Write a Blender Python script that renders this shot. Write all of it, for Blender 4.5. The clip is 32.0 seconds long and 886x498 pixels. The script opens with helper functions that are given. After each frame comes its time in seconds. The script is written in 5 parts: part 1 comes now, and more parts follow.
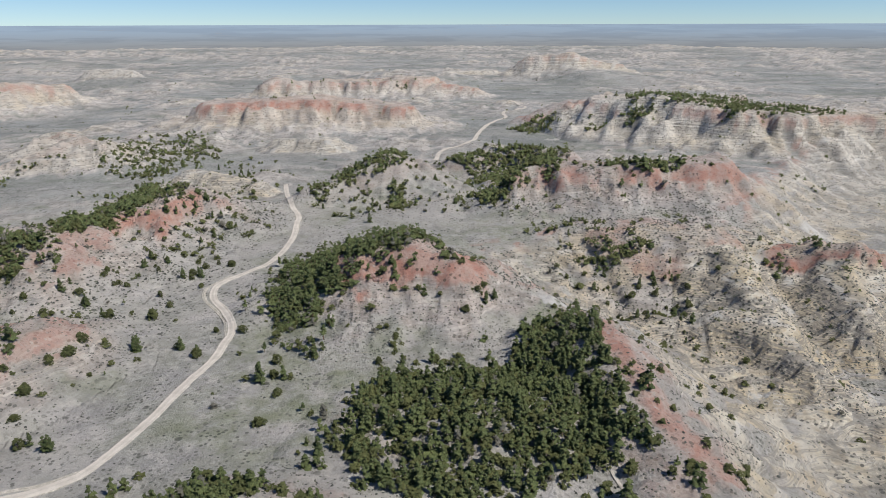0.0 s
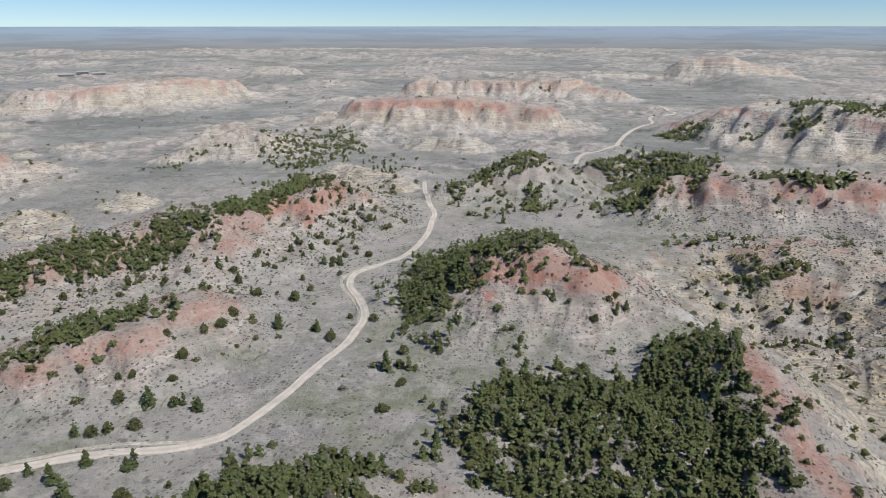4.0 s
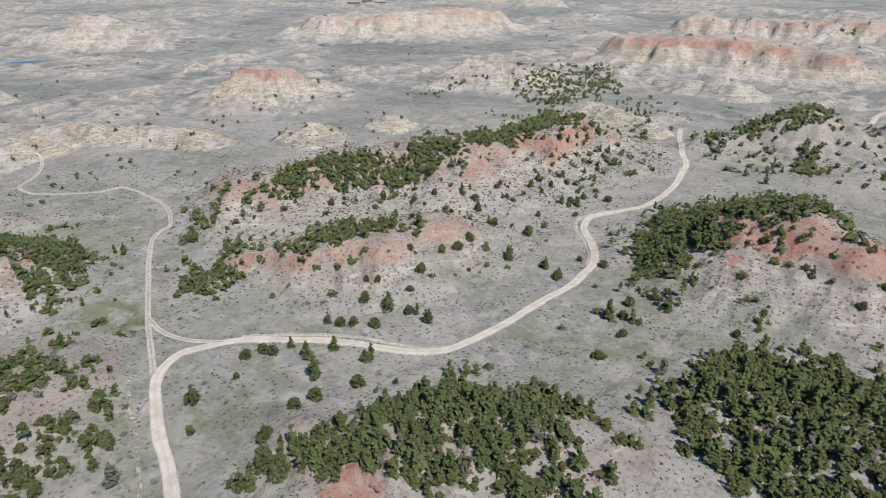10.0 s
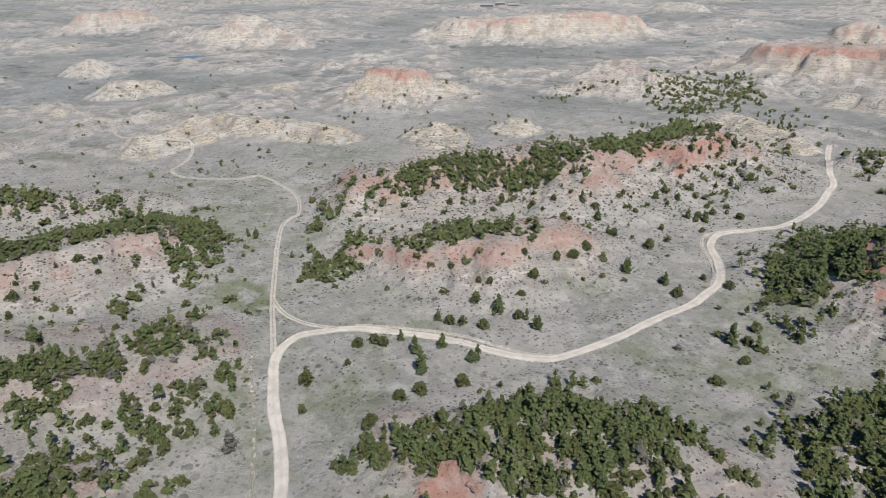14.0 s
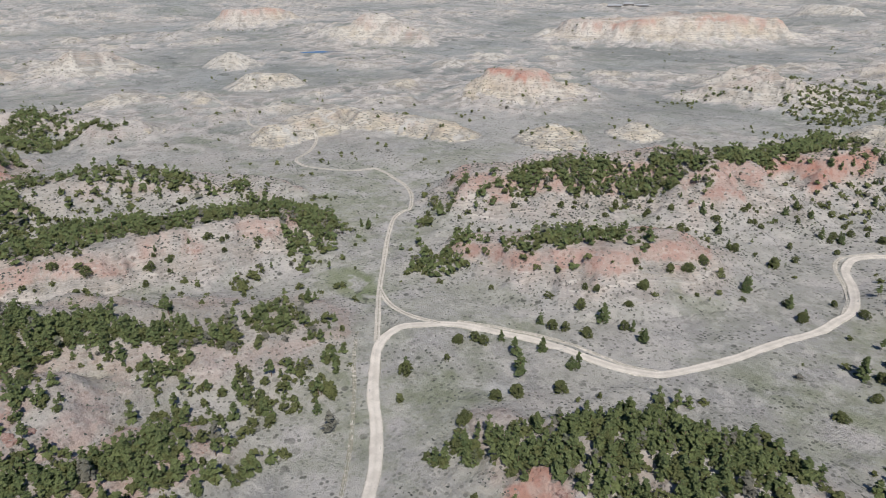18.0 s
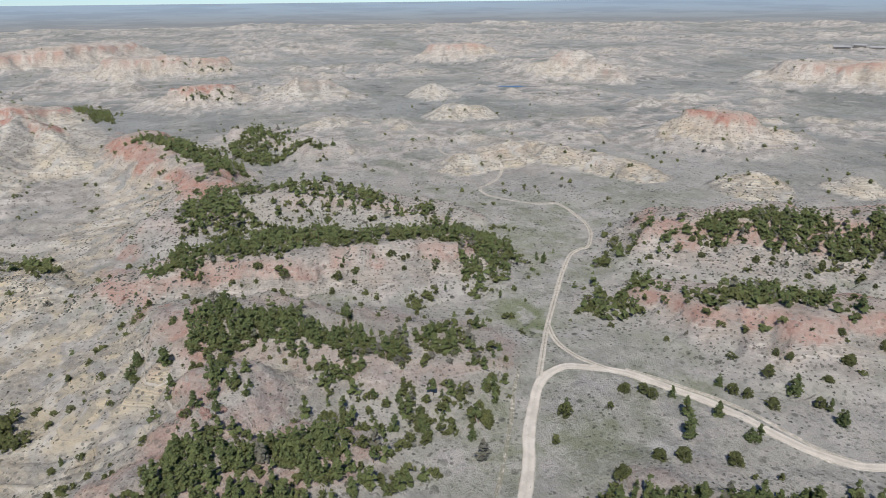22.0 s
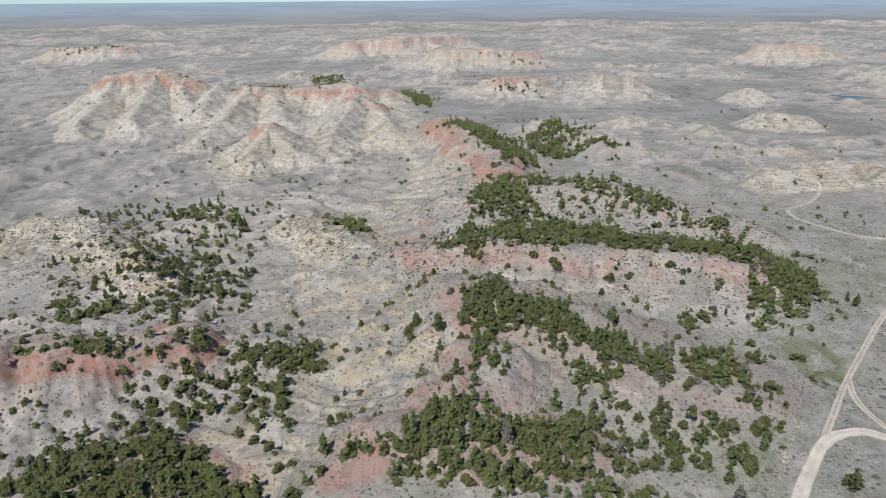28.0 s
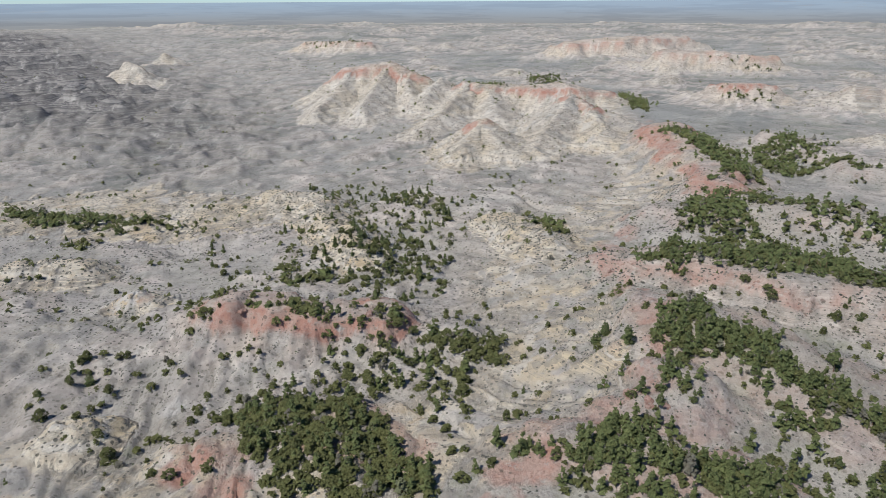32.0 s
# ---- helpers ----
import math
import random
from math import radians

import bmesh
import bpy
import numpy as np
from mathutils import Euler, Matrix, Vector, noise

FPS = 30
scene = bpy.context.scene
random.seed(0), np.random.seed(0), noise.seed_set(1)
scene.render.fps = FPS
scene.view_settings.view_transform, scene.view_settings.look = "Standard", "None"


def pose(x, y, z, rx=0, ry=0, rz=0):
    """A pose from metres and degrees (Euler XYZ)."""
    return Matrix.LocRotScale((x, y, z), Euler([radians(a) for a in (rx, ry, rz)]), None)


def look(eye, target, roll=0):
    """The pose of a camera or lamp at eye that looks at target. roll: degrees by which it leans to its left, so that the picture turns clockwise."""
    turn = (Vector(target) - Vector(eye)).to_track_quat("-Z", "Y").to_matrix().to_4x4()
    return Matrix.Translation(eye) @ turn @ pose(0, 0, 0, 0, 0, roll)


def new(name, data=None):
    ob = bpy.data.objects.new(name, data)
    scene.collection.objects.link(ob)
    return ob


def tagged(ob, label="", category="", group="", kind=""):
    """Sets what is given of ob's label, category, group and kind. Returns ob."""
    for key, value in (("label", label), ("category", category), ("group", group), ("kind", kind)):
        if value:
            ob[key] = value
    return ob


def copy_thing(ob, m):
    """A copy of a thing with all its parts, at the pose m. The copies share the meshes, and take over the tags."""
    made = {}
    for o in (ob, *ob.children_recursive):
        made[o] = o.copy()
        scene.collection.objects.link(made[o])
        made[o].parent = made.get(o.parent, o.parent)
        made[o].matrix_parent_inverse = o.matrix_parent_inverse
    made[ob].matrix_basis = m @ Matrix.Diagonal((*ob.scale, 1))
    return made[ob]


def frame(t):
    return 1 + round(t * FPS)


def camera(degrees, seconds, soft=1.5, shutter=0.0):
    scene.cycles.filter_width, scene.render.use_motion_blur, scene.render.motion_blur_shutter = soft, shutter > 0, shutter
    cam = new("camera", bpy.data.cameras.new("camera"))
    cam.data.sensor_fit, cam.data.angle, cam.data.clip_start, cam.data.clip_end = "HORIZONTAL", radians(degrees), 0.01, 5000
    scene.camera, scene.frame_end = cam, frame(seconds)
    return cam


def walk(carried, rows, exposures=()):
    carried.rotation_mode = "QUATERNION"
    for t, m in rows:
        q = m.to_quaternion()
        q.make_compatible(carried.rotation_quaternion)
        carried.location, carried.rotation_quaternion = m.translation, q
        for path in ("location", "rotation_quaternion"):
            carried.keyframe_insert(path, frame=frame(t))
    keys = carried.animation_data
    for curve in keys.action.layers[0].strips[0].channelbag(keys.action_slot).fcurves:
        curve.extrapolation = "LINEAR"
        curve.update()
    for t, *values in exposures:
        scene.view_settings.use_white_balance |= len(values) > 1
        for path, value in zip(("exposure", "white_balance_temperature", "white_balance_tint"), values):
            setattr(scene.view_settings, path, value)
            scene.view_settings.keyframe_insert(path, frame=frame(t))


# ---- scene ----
cam = camera(69.02, 32.0, soft=0.65)
EYE = 115.0  # the hovering drone's height over the road, where it turns on the spot
TURNS = [  # seconds, yaw, pitch, roll
    (0, 0.00, -19.24, 0.16),
    (0.5, 2.34, -19.10, 0.08),
    (1, 3.60, -19.10, 0.03),
    (1.5, 4.13, -19.11, -0.00),
    (2, 5.13, -19.14, 0.01),
    (2.5, 7.07, -19.16, 0.03),
    (3, 9.34, -19.34, 0.06),
    (3.5, 11.18, -19.18, 0.04),
    (5.5, 14.67, -19.24, 0.00),
    (6, 15.90, -19.63, -0.03),
    (6.5, 17.12, -21.17, -0.03),
    (7, 19.34, -23.32, -0.02),
    (7.5, 23.93, -24.40, 0.00),
    (8, 26.94, -24.42, 0.01),
    (8.5, 28.33, -24.45, 0.02),
    (9, 29.86, -24.43, 0.05),
    (9.5, 32.37, -24.45, 0.12),
    (10, 34.48, -24.44, 0.20),
    (10.5, 36.40, -24.46, 0.28),
    (11, 37.68, -24.47, 0.33),
    (11.5, 38.73, -24.50, 0.36),
    (12, 39.73, -24.52, 0.36),
    (12.5, 40.72, -24.42, 0.36),
    (13, 41.76, -24.24, 0.37),
    (13.5, 43.34, -24.15, 0.40),
    (14, 45.50, -24.15, 0.43),
    (14.5, 46.78, -24.14, 0.45),
    (16.5, 51.46, -24.11, 0.45),
    (17, 52.85, -24.10, 0.46),
    (17.5, 54.31, -24.10, 0.48),
    (18, 55.85, -24.11, 0.50),
    (18.5, 57.57, -24.11, 0.51),
    (19, 59.35, -24.12, 0.51),
    (19.5, 61.09, -23.94, 0.52),
    (20, 62.84, -22.99, 0.53),
    (20.5, 64.60, -21.51, 0.55),
    (21, 66.73, -21.08, 0.57),
    (21.5, 69.44, -21.08, 0.58),
    (22, 72.48, -21.05, 0.56),
    (22.5, 75.11, -21.06, 0.52),
    (23, 77.58, -21.01, 0.49),
    (23.5, 80.17, -21.06, 0.51),
    (24, 82.66, -21.06, 0.52),
    (24.5, 84.66, -21.04, 0.53),
    (25, 86.56, -21.07, 0.50),
    (25.5, 88.46, -21.10, 0.47),
    (27.5, 96.36, -21.10, 0.45),
    (28, 98.40, -21.13, 0.44),
    (28.5, 100.38, -21.10, 0.46),
    (29, 102.38, -21.10, 0.49),
    (29.5, 104.39, -21.11, 0.50),
    (30, 106.43, -21.12, 0.50),
    (30.5, 108.45, -21.11, 0.50),
    (31, 110.71, -21.12, 0.48),
    (31.5, 113.61, -21.10, 0.42),
    (32, 116.96, -21.06, 0.31),
]
walk(cam, [(t, pose(0, 0, EYE, 90 + pitch, roll, yaw)) for t, yaw, pitch, roll in TURNS],
     [(0, -0.24), (6, -0.20), (7.5, -0.10), (19.5, -0.12), (21.5, -0.22), (32, -0.21)])

# ---------------------------------------------------------------- sky and sun
SUN_AZIMUTH, SUN_HEIGHT = 112.0, 52.0  # degrees clockwise from +y, and over the horizon
world = bpy.data.worlds.new("sky")
scene.world = world
world.use_nodes = True
sky = world.node_tree.nodes.new("ShaderNodeTexSky")
sky.sky_type = "NISHITA"
sky.sun_disc = False
sky.sun_elevation, sky.sun_rotation = radians(SUN_HEIGHT), radians(SUN_AZIMUTH)
sky.altitude, sky.air_density, sky.dust_density, sky.ozone_density = 1500, 0.7, 0.0, 3.0
tint = world.node_tree.nodes.new("ShaderNodeMix")
tint.data_type, tint.blend_type = "RGBA", "MULTIPLY"
tint.inputs[0].default_value, tint.inputs[7].default_value = 1.0, (0.86, 0.985, 1.09, 1)
world.node_tree.links.new(sky.outputs[0], tint.inputs[6])
world.node_tree.links.new(tint.outputs[2], world.node_tree.nodes["Background"].inputs[0])
world.node_tree.nodes["Background"].inputs[1].default_value = 0.105
sun = new("sun", bpy.data.lights.new("sun", "SUN"))
sun.data.energy, sun.data.angle, sun.data.color = 4.5, radians(0.55), (1.0, 0.955, 0.905)
sun.matrix_world = look((0, 0, 0), (-math.sin(radians(SUN_AZIMUTH)) * math.cos(radians(SUN_HEIGHT)),
                                    -math.cos(radians(SUN_AZIMUTH)) * math.cos(radians(SUN_HEIGHT)), -math.sin(radians(SUN_HEIGHT))))

# ---------------------------------------------------------------- materials
class Nodes:
    """Short ways to lay out a material's nodes."""
    def __init__(self, name, roughness=0.9):
        self.mat = bpy.data.materials.new(name)
        self.mat.use_nodes = True
        self.tree = self.mat.node_tree
        self.shader = self.tree.nodes["Principled BSDF"]
        self.shader.inputs["Roughness"].default_value = roughness
        self.shader.inputs["Specular IOR Level"].default_value = 0.2
        self.place = self.make("ShaderNodeNewGeometry").outputs["Position"]

    def make(self, kind, **settings):
        node = self.tree.nodes.new(kind)
        for key, value in settings.items():
            setattr(node, key, value)
        return node

    def put(self, socket, value):
        if hasattr(value, "is_linked"):
            self.tree.links.new(value, socket)
        elif isinstance(value, tuple) and len(value) == 3 and socket.type == "RGBA":
            socket.default_value = (*value, 1)
        else:
            socket.default_value = value

    def noise(self, scale, detail=3.0, rough=0.55, where=None, distort=0.0):
        node = self.make("ShaderNodeTexNoise")
        self.put(node.inputs["Vector"], where or self.place)
        node.inputs["Scale"].default_value, node.inputs["Detail"].default_value = scale, detail
        node.inputs["Roughness"].default_value, node.inputs["Distortion"].default_value = rough, distort
        return node.outputs["Fac"]

    def math(self, op, a, b=0.0, c=0.0):
        node = self.make("ShaderNodeMath", operation=op)
        for socket, value in zip(node.inputs, (a, b, c)):
            self.put(socket, value)
        return node.outputs[0]

    def step(self, value, lo, hi, to=1.0):
        if lo > hi:
            return self.math("SUBTRACT", to, self.step(value, hi, lo, to))
        node = self.make("ShaderNodeMapRange", interpolation_type="SMOOTHSTEP")
        self.put(node.inputs[0], value)
        node.inputs[1].default_value, node.inputs[2].default_value, node.inputs[4].default_value = lo, hi, to
        return node.outputs[0]

    def mix(self, fac, a, b, how="MIX"):
        node = self.make("ShaderNodeMix", data_type="RGBA", blend_type=how)
        self.put(node.inputs[0], fac)
        self.put(node.inputs[6], a)
        self.put(node.inputs[7], b)
        return node.outputs[2]

    def ramp(self, value, *stops):
        node = self.make("ShaderNodeValToRGB")
        self.put(node.inputs[0], value)
        while len(node.color_ramp.elements) < len(stops):
            node.color_ramp.elements.new(0.5)
        for element, (at, colour) in zip(node.color_ramp.elements, stops):
            element.position, element.color = at, (*colour, 1)
        return node.outputs[0]

    def bump(self, height, strength, distance):
        node = self.make("ShaderNodeBump")
        self.put(node.inputs["Height"], height)
        node.inputs["Strength"].default_value, node.inputs["Distance"].default_value = strength, distance
        self.tree.links.new(node.outputs[0], self.shader.inputs["Normal"])

    def done(self, colour):
        self.put(self.shader.inputs["Base Color"], colour)
        return self.mat


def land_material():
    n = Nodes("prairie_and_badland_soil", 0.95)
    cover = n.make("ShaderNodeVertexColor", layer_name="cover")
    split = n.make("ShaderNodeSeparateColor")
    n.put(split.inputs[0], cover.outputs[0])
    extra = n.make("ShaderNodeVertexColor", layer_name="more")
    split2 = n.make("ShaderNodeSeparateColor")
    n.put(split2.inputs[0], extra.outputs[0])
    sage_haze, pale, shale, crest = split2.outputs[0], split2.outputs[1], split2.outputs[2], extra.outputs[1]
    red, clay, green, white = split.outputs[0], split.outputs[1], split.outputs[2], cover.outputs[1]
    broad, middle, fine, grit = n.noise(0.018, 5, 0.6), n.noise(0.16, 6, 0.65), n.noise(1.1, 4, 0.7), n.noise(5.0, 3, 0.7)

    def dots(scale, size, share, soft=0.04):
        """Round tufts, in some of the cells of a net."""
        cells = n.make("ShaderNodeTexVoronoi", feature="F1")
        n.put(cells.inputs["Vector"], n.place)
        cells.inputs["Scale"].default_value = scale
        tint = n.make("ShaderNodeSeparateColor")
        n.put(tint.inputs[0], cells.outputs["Color"])
        near = n.math("SUBTRACT", 1.0, n.step(cells.outputs["Distance"], size - soft, size + soft))
        return n.math("MULTIPLY", near, n.math("LESS_THAN", tint.outputs[0], share))

    soil = n.mix(n.step(broad, 0.42, 0.58), (0.524, 0.490, 0.450), (0.394, 0.376, 0.348))
    soil = n.mix(n.step(middle, 0.49, 0.60, 0.75), soil, (0.580, 0.548, 0.495))
    soil = n.mix(n.step(n.noise(0.4, 5, 0.75), 0.54, 0.62, 0.5), soil, (0.230, 0.220, 0.198))
    lush = n.mix(n.step(middle, 0.35, 0.65), (0.232, 0.255, 0.155), (0.350, 0.355, 0.270))
    soil = n.mix(n.math("MULTIPLY", green, n.step(n.noise(0.05, 5, 0.65), 0.34, 0.6)), soil, lush)
    soil = n.mix(n.step(green, 0.86, 1.0, 0.6), soil, (0.195, 0.235, 0.105))
    # grey-green sage cover, its cool grey doubling as haze painted in by distance
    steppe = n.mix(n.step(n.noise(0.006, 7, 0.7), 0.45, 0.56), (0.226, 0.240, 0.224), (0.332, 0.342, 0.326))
    soil = n.mix(n.math("MULTIPLY", sage_haze, 0.85), soil, steppe)
    soil = n.mix(n.math("MULTIPLY", shale, n.step(n.noise(0.07, 8, 0.75), 0.41, 0.48, 0.85)), soil, (0.105, 0.105, 0.112))
    ledge = n.math("MULTIPLY", shale, n.step(n.noise(0.045, 9, 0.78), 0.545, 0.57, 0.85))
    soil = n.mix(ledge, soil, (0.40, 0.385, 0.36))
    # sage and bunch grass
    drift = n.step(n.noise(0.045, 5, 0.65), 0.40, 0.60)
    tufts = n.math("MAXIMUM", n.math("MULTIPLY", dots(0.62, 0.34, 0.55), 0.75), n.math("MULTIPLY", dots(0.23, 0.26, 0.22, 0.06), 0.8))
    tufts = n.math("MULTIPLY", tufts, n.math("ADD", 0.25, n.math("MULTIPLY", drift, 0.75)))
    soil = n.mix(tufts, soil, (0.088, 0.092, 0.074))
    # bare pans, low scrub and dark washes over the far plain
    pans = n.math("MULTIPLY", n.step(n.noise(0.021, 8, 0.72), 0.61, 0.63), sage_haze)
    soil = n.mix(n.math("MULTIPLY", pans, 0.85), soil, (0.56, 0.53, 0.475))
    scrub = n.math("MULTIPLY", n.step(n.noise(0.034, 8, 0.75), 0.57, 0.60), sage_haze)
    soil = n.mix(n.math("MULTIPLY", scrub, 0.75), soil, (0.115, 0.125, 0.105))
    # beds of grey, buff and white clay, level with the horizon
    xyz = n.make("ShaderNodeSeparateXYZ")
    n.put(xyz.inputs[0], n.place)
    level = n.math("ADD", n.math("MULTIPLY", xyz.outputs[2], 0.30), n.math("MULTIPLY", n.noise(0.012, 3), 2.6))
    beds = n.make("ShaderNodeTexNoise", noise_dimensions="1D")
    n.put(beds.inputs["W"], level)
    beds.inputs["Scale"].default_value, beds.inputs["Detail"].default_value, beds.inputs["Roughness"].default_value = 1.0, 3.0, 0.7
    bands = n.math("ADD", n.math("MULTIPLY", n.math("SUBTRACT", beds.outputs[0], 0.5), 1.9), 0.5)
    bands = n.math("ADD", bands, n.math("MULTIPLY", n.math("SUBTRACT", middle, 0.5), 0.35))
    strata = n.ramp(bands, (0.14, (0.17, 0.167, 0.165)), (0.28, (0.32, 0.302, 0.278)), (0.38, (0.52, 0.455, 0.34)), (0.45, (0.24, 0.232, 0.22)),
                    (0.54, (0.43, 0.405, 0.36)), (0.62, (0.58, 0.55, 0.49)), (0.72, (0.31, 0.297, 0.28)), (0.85, (0.54, 0.47, 0.355)))
    veins = n.make("ShaderNodeTexNoise", noise_type="RIDGED_MULTIFRACTAL")
    n.put(veins.inputs["Vector"], n.place)
    veins.inputs["Scale"].default_value, veins.inputs["Detail"].default_value = 0.12, 6.0
    ribs = n.step(veins.outputs[0], 0.1, 1.4)
    thin = n.make("ShaderNodeTexNoise", noise_dimensions="1D")
    n.put(thin.inputs["W"], n.math("ADD", xyz.outputs[2], n.math("MULTIPLY", n.noise(0.02, 4), 9.0)))
    thin.inputs["Scale"].default_value, thin.inputs["Detail"].default_value, thin.inputs["Roughness"].default_value = 0.36, 4.0, 0.7
    seams = n.math("MULTIPLY", n.step(thin.outputs[0], 0.56, 0.63, 0.6), n.step(n.noise(0.09, 5, 0.7), 0.40, 0.54))
    seams = n.math("MULTIPLY", seams, n.math("SUBTRACT", 1.0, n.math("MULTIPLY", sage_haze, 0.65)))
    chalky = n.math("MULTIPLY", n.step(thin.outputs[0], 0.45, 0.37, 0.8), n.step(n.noise(0.07, 5, 0.7), 0.42, 0.55))
    strata = n.mix(chalky, strata, (0.66, 0.62, 0.54))
    strata = n.mix(seams, strata, (0.15, 0.145, 0.135))
    strata = n.mix(n.step(fine, 0.54, 0.68, 0.35), strata, (0.17, 0.16, 0.135))
    strata = n.mix(n.math("MULTIPLY", dots(0.5, 0.26, 0.25), 0.55), strata, (0.12, 0.118, 0.095))
    strata = n.mix(n.math("MULTIPLY", shale, 0.92), strata, n.mix(n.step(bands, 0.46, 0.64), (0.112, 0.112, 0.118), (0.31, 0.30, 0.285)))
    colour = n.mix(n.math("MULTIPLY", clay, n.step(n.noise(0.11, 6, 0.7), 0.28, 0.46)), soil, strata)
    chalk = n.ramp(n.noise(0.028, 5, 0.65), (0.34, (0.50, 0.41, 0.27)), (0.43, (0.69, 0.585, 0.40)), (0.50, (0.58, 0.50, 0.375)), (0.57, (0.74, 0.68, 0.55)), (0.65, (0.58, 0.47, 0.305)))
    # chalk turns greyer with the same distance mask
    chalk = n.mix(n.math("MULTIPLY", sage_haze, 0.75), chalk, n.mix(n.step(n.noise(0.05, 5, 0.7), 0.4, 0.6), (0.52, 0.485, 0.435), (0.68, 0.645, 0.58)))
    chalk = n.mix(n.step(clay, 0.62, 0.46, 0.9), chalk, n.mix(n.step(n.noise(0.07, 5, 0.7), 0.4, 0.6), (0.48, 0.435, 0.395), (0.63, 0.58, 0.53)))
    chalk = n.mix(n.step(middle, 0.53, 0.58, 0.6), chalk, (0.30, 0.275, 0.235))
    chalk = n.mix(n.math("MULTIPLY", n.step(n.math("ABSOLUTE", n.math("SUBTRACT", bands, 0.47)), 0.09, 0.03, 0.7), n.math("MULTIPLY", clay, n.math("SUBTRACT", 1.0, n.math("MULTIPLY", sage_haze, 0.8)))), chalk, (0.27, 0.25, 0.225))
    # chalk goes darker in the gully beds, where the crest mask is low
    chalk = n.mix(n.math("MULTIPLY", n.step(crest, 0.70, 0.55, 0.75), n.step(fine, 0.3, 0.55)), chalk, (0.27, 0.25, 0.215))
    chalk = n.mix(n.math("MULTIPLY", chalky, 0.8), chalk, (0.74, 0.70, 0.62))
    chalk = n.mix(n.math("MULTIPLY", seams, n.math("ADD", 0.2, n.math("MULTIPLY", clay, 0.35))), chalk, (0.20, 0.19, 0.17))
    chalk = n.mix(n.math("MULTIPLY", dots(0.55, 0.33, 0.45), 0.85), chalk, (0.12, 0.118, 0.098))
    facing = n.make("ShaderNodeSeparateXYZ")
    n.put(facing.inputs[0], n.make("ShaderNodeNewGeometry").outputs["True Normal"])
    steep = n.math("MULTIPLY", n.step(facing.outputs[2], 0.86, 0.66, 0.15), n.step(clay, 0.7, 0.9))
    pale = n.math("MULTIPLY", pale, n.math("SUBTRACT", 1.0, n.math("MULTIPLY", steep, n.math("SUBTRACT", 1.0, sage_haze))))
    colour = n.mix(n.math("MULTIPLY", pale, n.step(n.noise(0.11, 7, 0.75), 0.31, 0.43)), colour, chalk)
    burnt = n.mix(n.step(middle, 0.40, 0.58), (0.47, 0.245, 0.185), (0.50, 0.345, 0.28))
    burnt = n.mix(n.step(fine, 0.52, 0.68, 0.75), burnt, (0.30, 0.16, 0.13))
    burnt = n.mix(n.math("MULTIPLY", dots(0.45, 0.32, 0.3), 0.75), burnt, (0.13, 0.10, 0.08))
    colour = n.mix(n.math("MULTIPLY", red, n.step(n.noise(0.2, 6, 0.75), 0.29, 0.46)), colour, burnt)
    colour = n.mix(n.math("MULTIPLY", white, n.step(middle, 0.36, 0.52)), colour, (0.60, 0.58, 0.535))
    colour = n.mix(n.math("MULTIPLY", n.step(grit, 0.52, 0.68, 0.35), n.math("SUBTRACT", 1.0, n.math("MULTIPLY", pale, 0.55))), colour, (0.17, 0.155, 0.13))
    rise = n.math("ADD", n.math("MULTIPLY", fine, 0.8), n.math("MULTIPLY", grit, 0.25))
    rise = n.math("ADD", rise, n.math("MULTIPLY", n.math("MULTIPLY", ribs, 1.3), n.math("ADD", 0.25, n.math("MULTIPLY", clay, 0.35))))
    rise = n.math("ADD", rise, n.math("MULTIPLY", n.math("MULTIPLY", beds.outputs[0], 1.7), n.math("MAXIMUM", n.math("SUBTRACT", n.math("MULTIPLY", clay, clay), red), 0.0)))
    n.bump(rise, 1.0, 1.1)
    return n.done(colour)


def track_material():
    n = Nodes("packed_pale_dirt", 0.95)
    middle, fine = n.noise(0.25, 4), n.noise(2.2, 4, 0.65)
    edge = n.make("ShaderNodeVertexColor", layer_name="cover")
    split = n.make("ShaderNodeSeparateColor")
    n.put(split.inputs[0], edge.outputs[0])
    colour = n.mix(n.step(middle, 0.35, 0.65), (0.68, 0.62, 0.535), (0.57, 0.515, 0.44))
    colour = n.mix(n.step(fine, 0.5, 0.7, 0.4), colour, (0.45, 0.40, 0.34))
    verge = n.mix(n.step(fine, 0.4, 0.6), (0.27, 0.25, 0.195), (0.20, 0.20, 0.14))
    colour = n.mix(n.math("MULTIPLY", split.outputs[0], n.step(n.noise(0.7, 4, 0.7), 0.3, 0.55)), colour, verge)
    n.bump(fine, 0.4, 0.15)
    return n.done(colour)


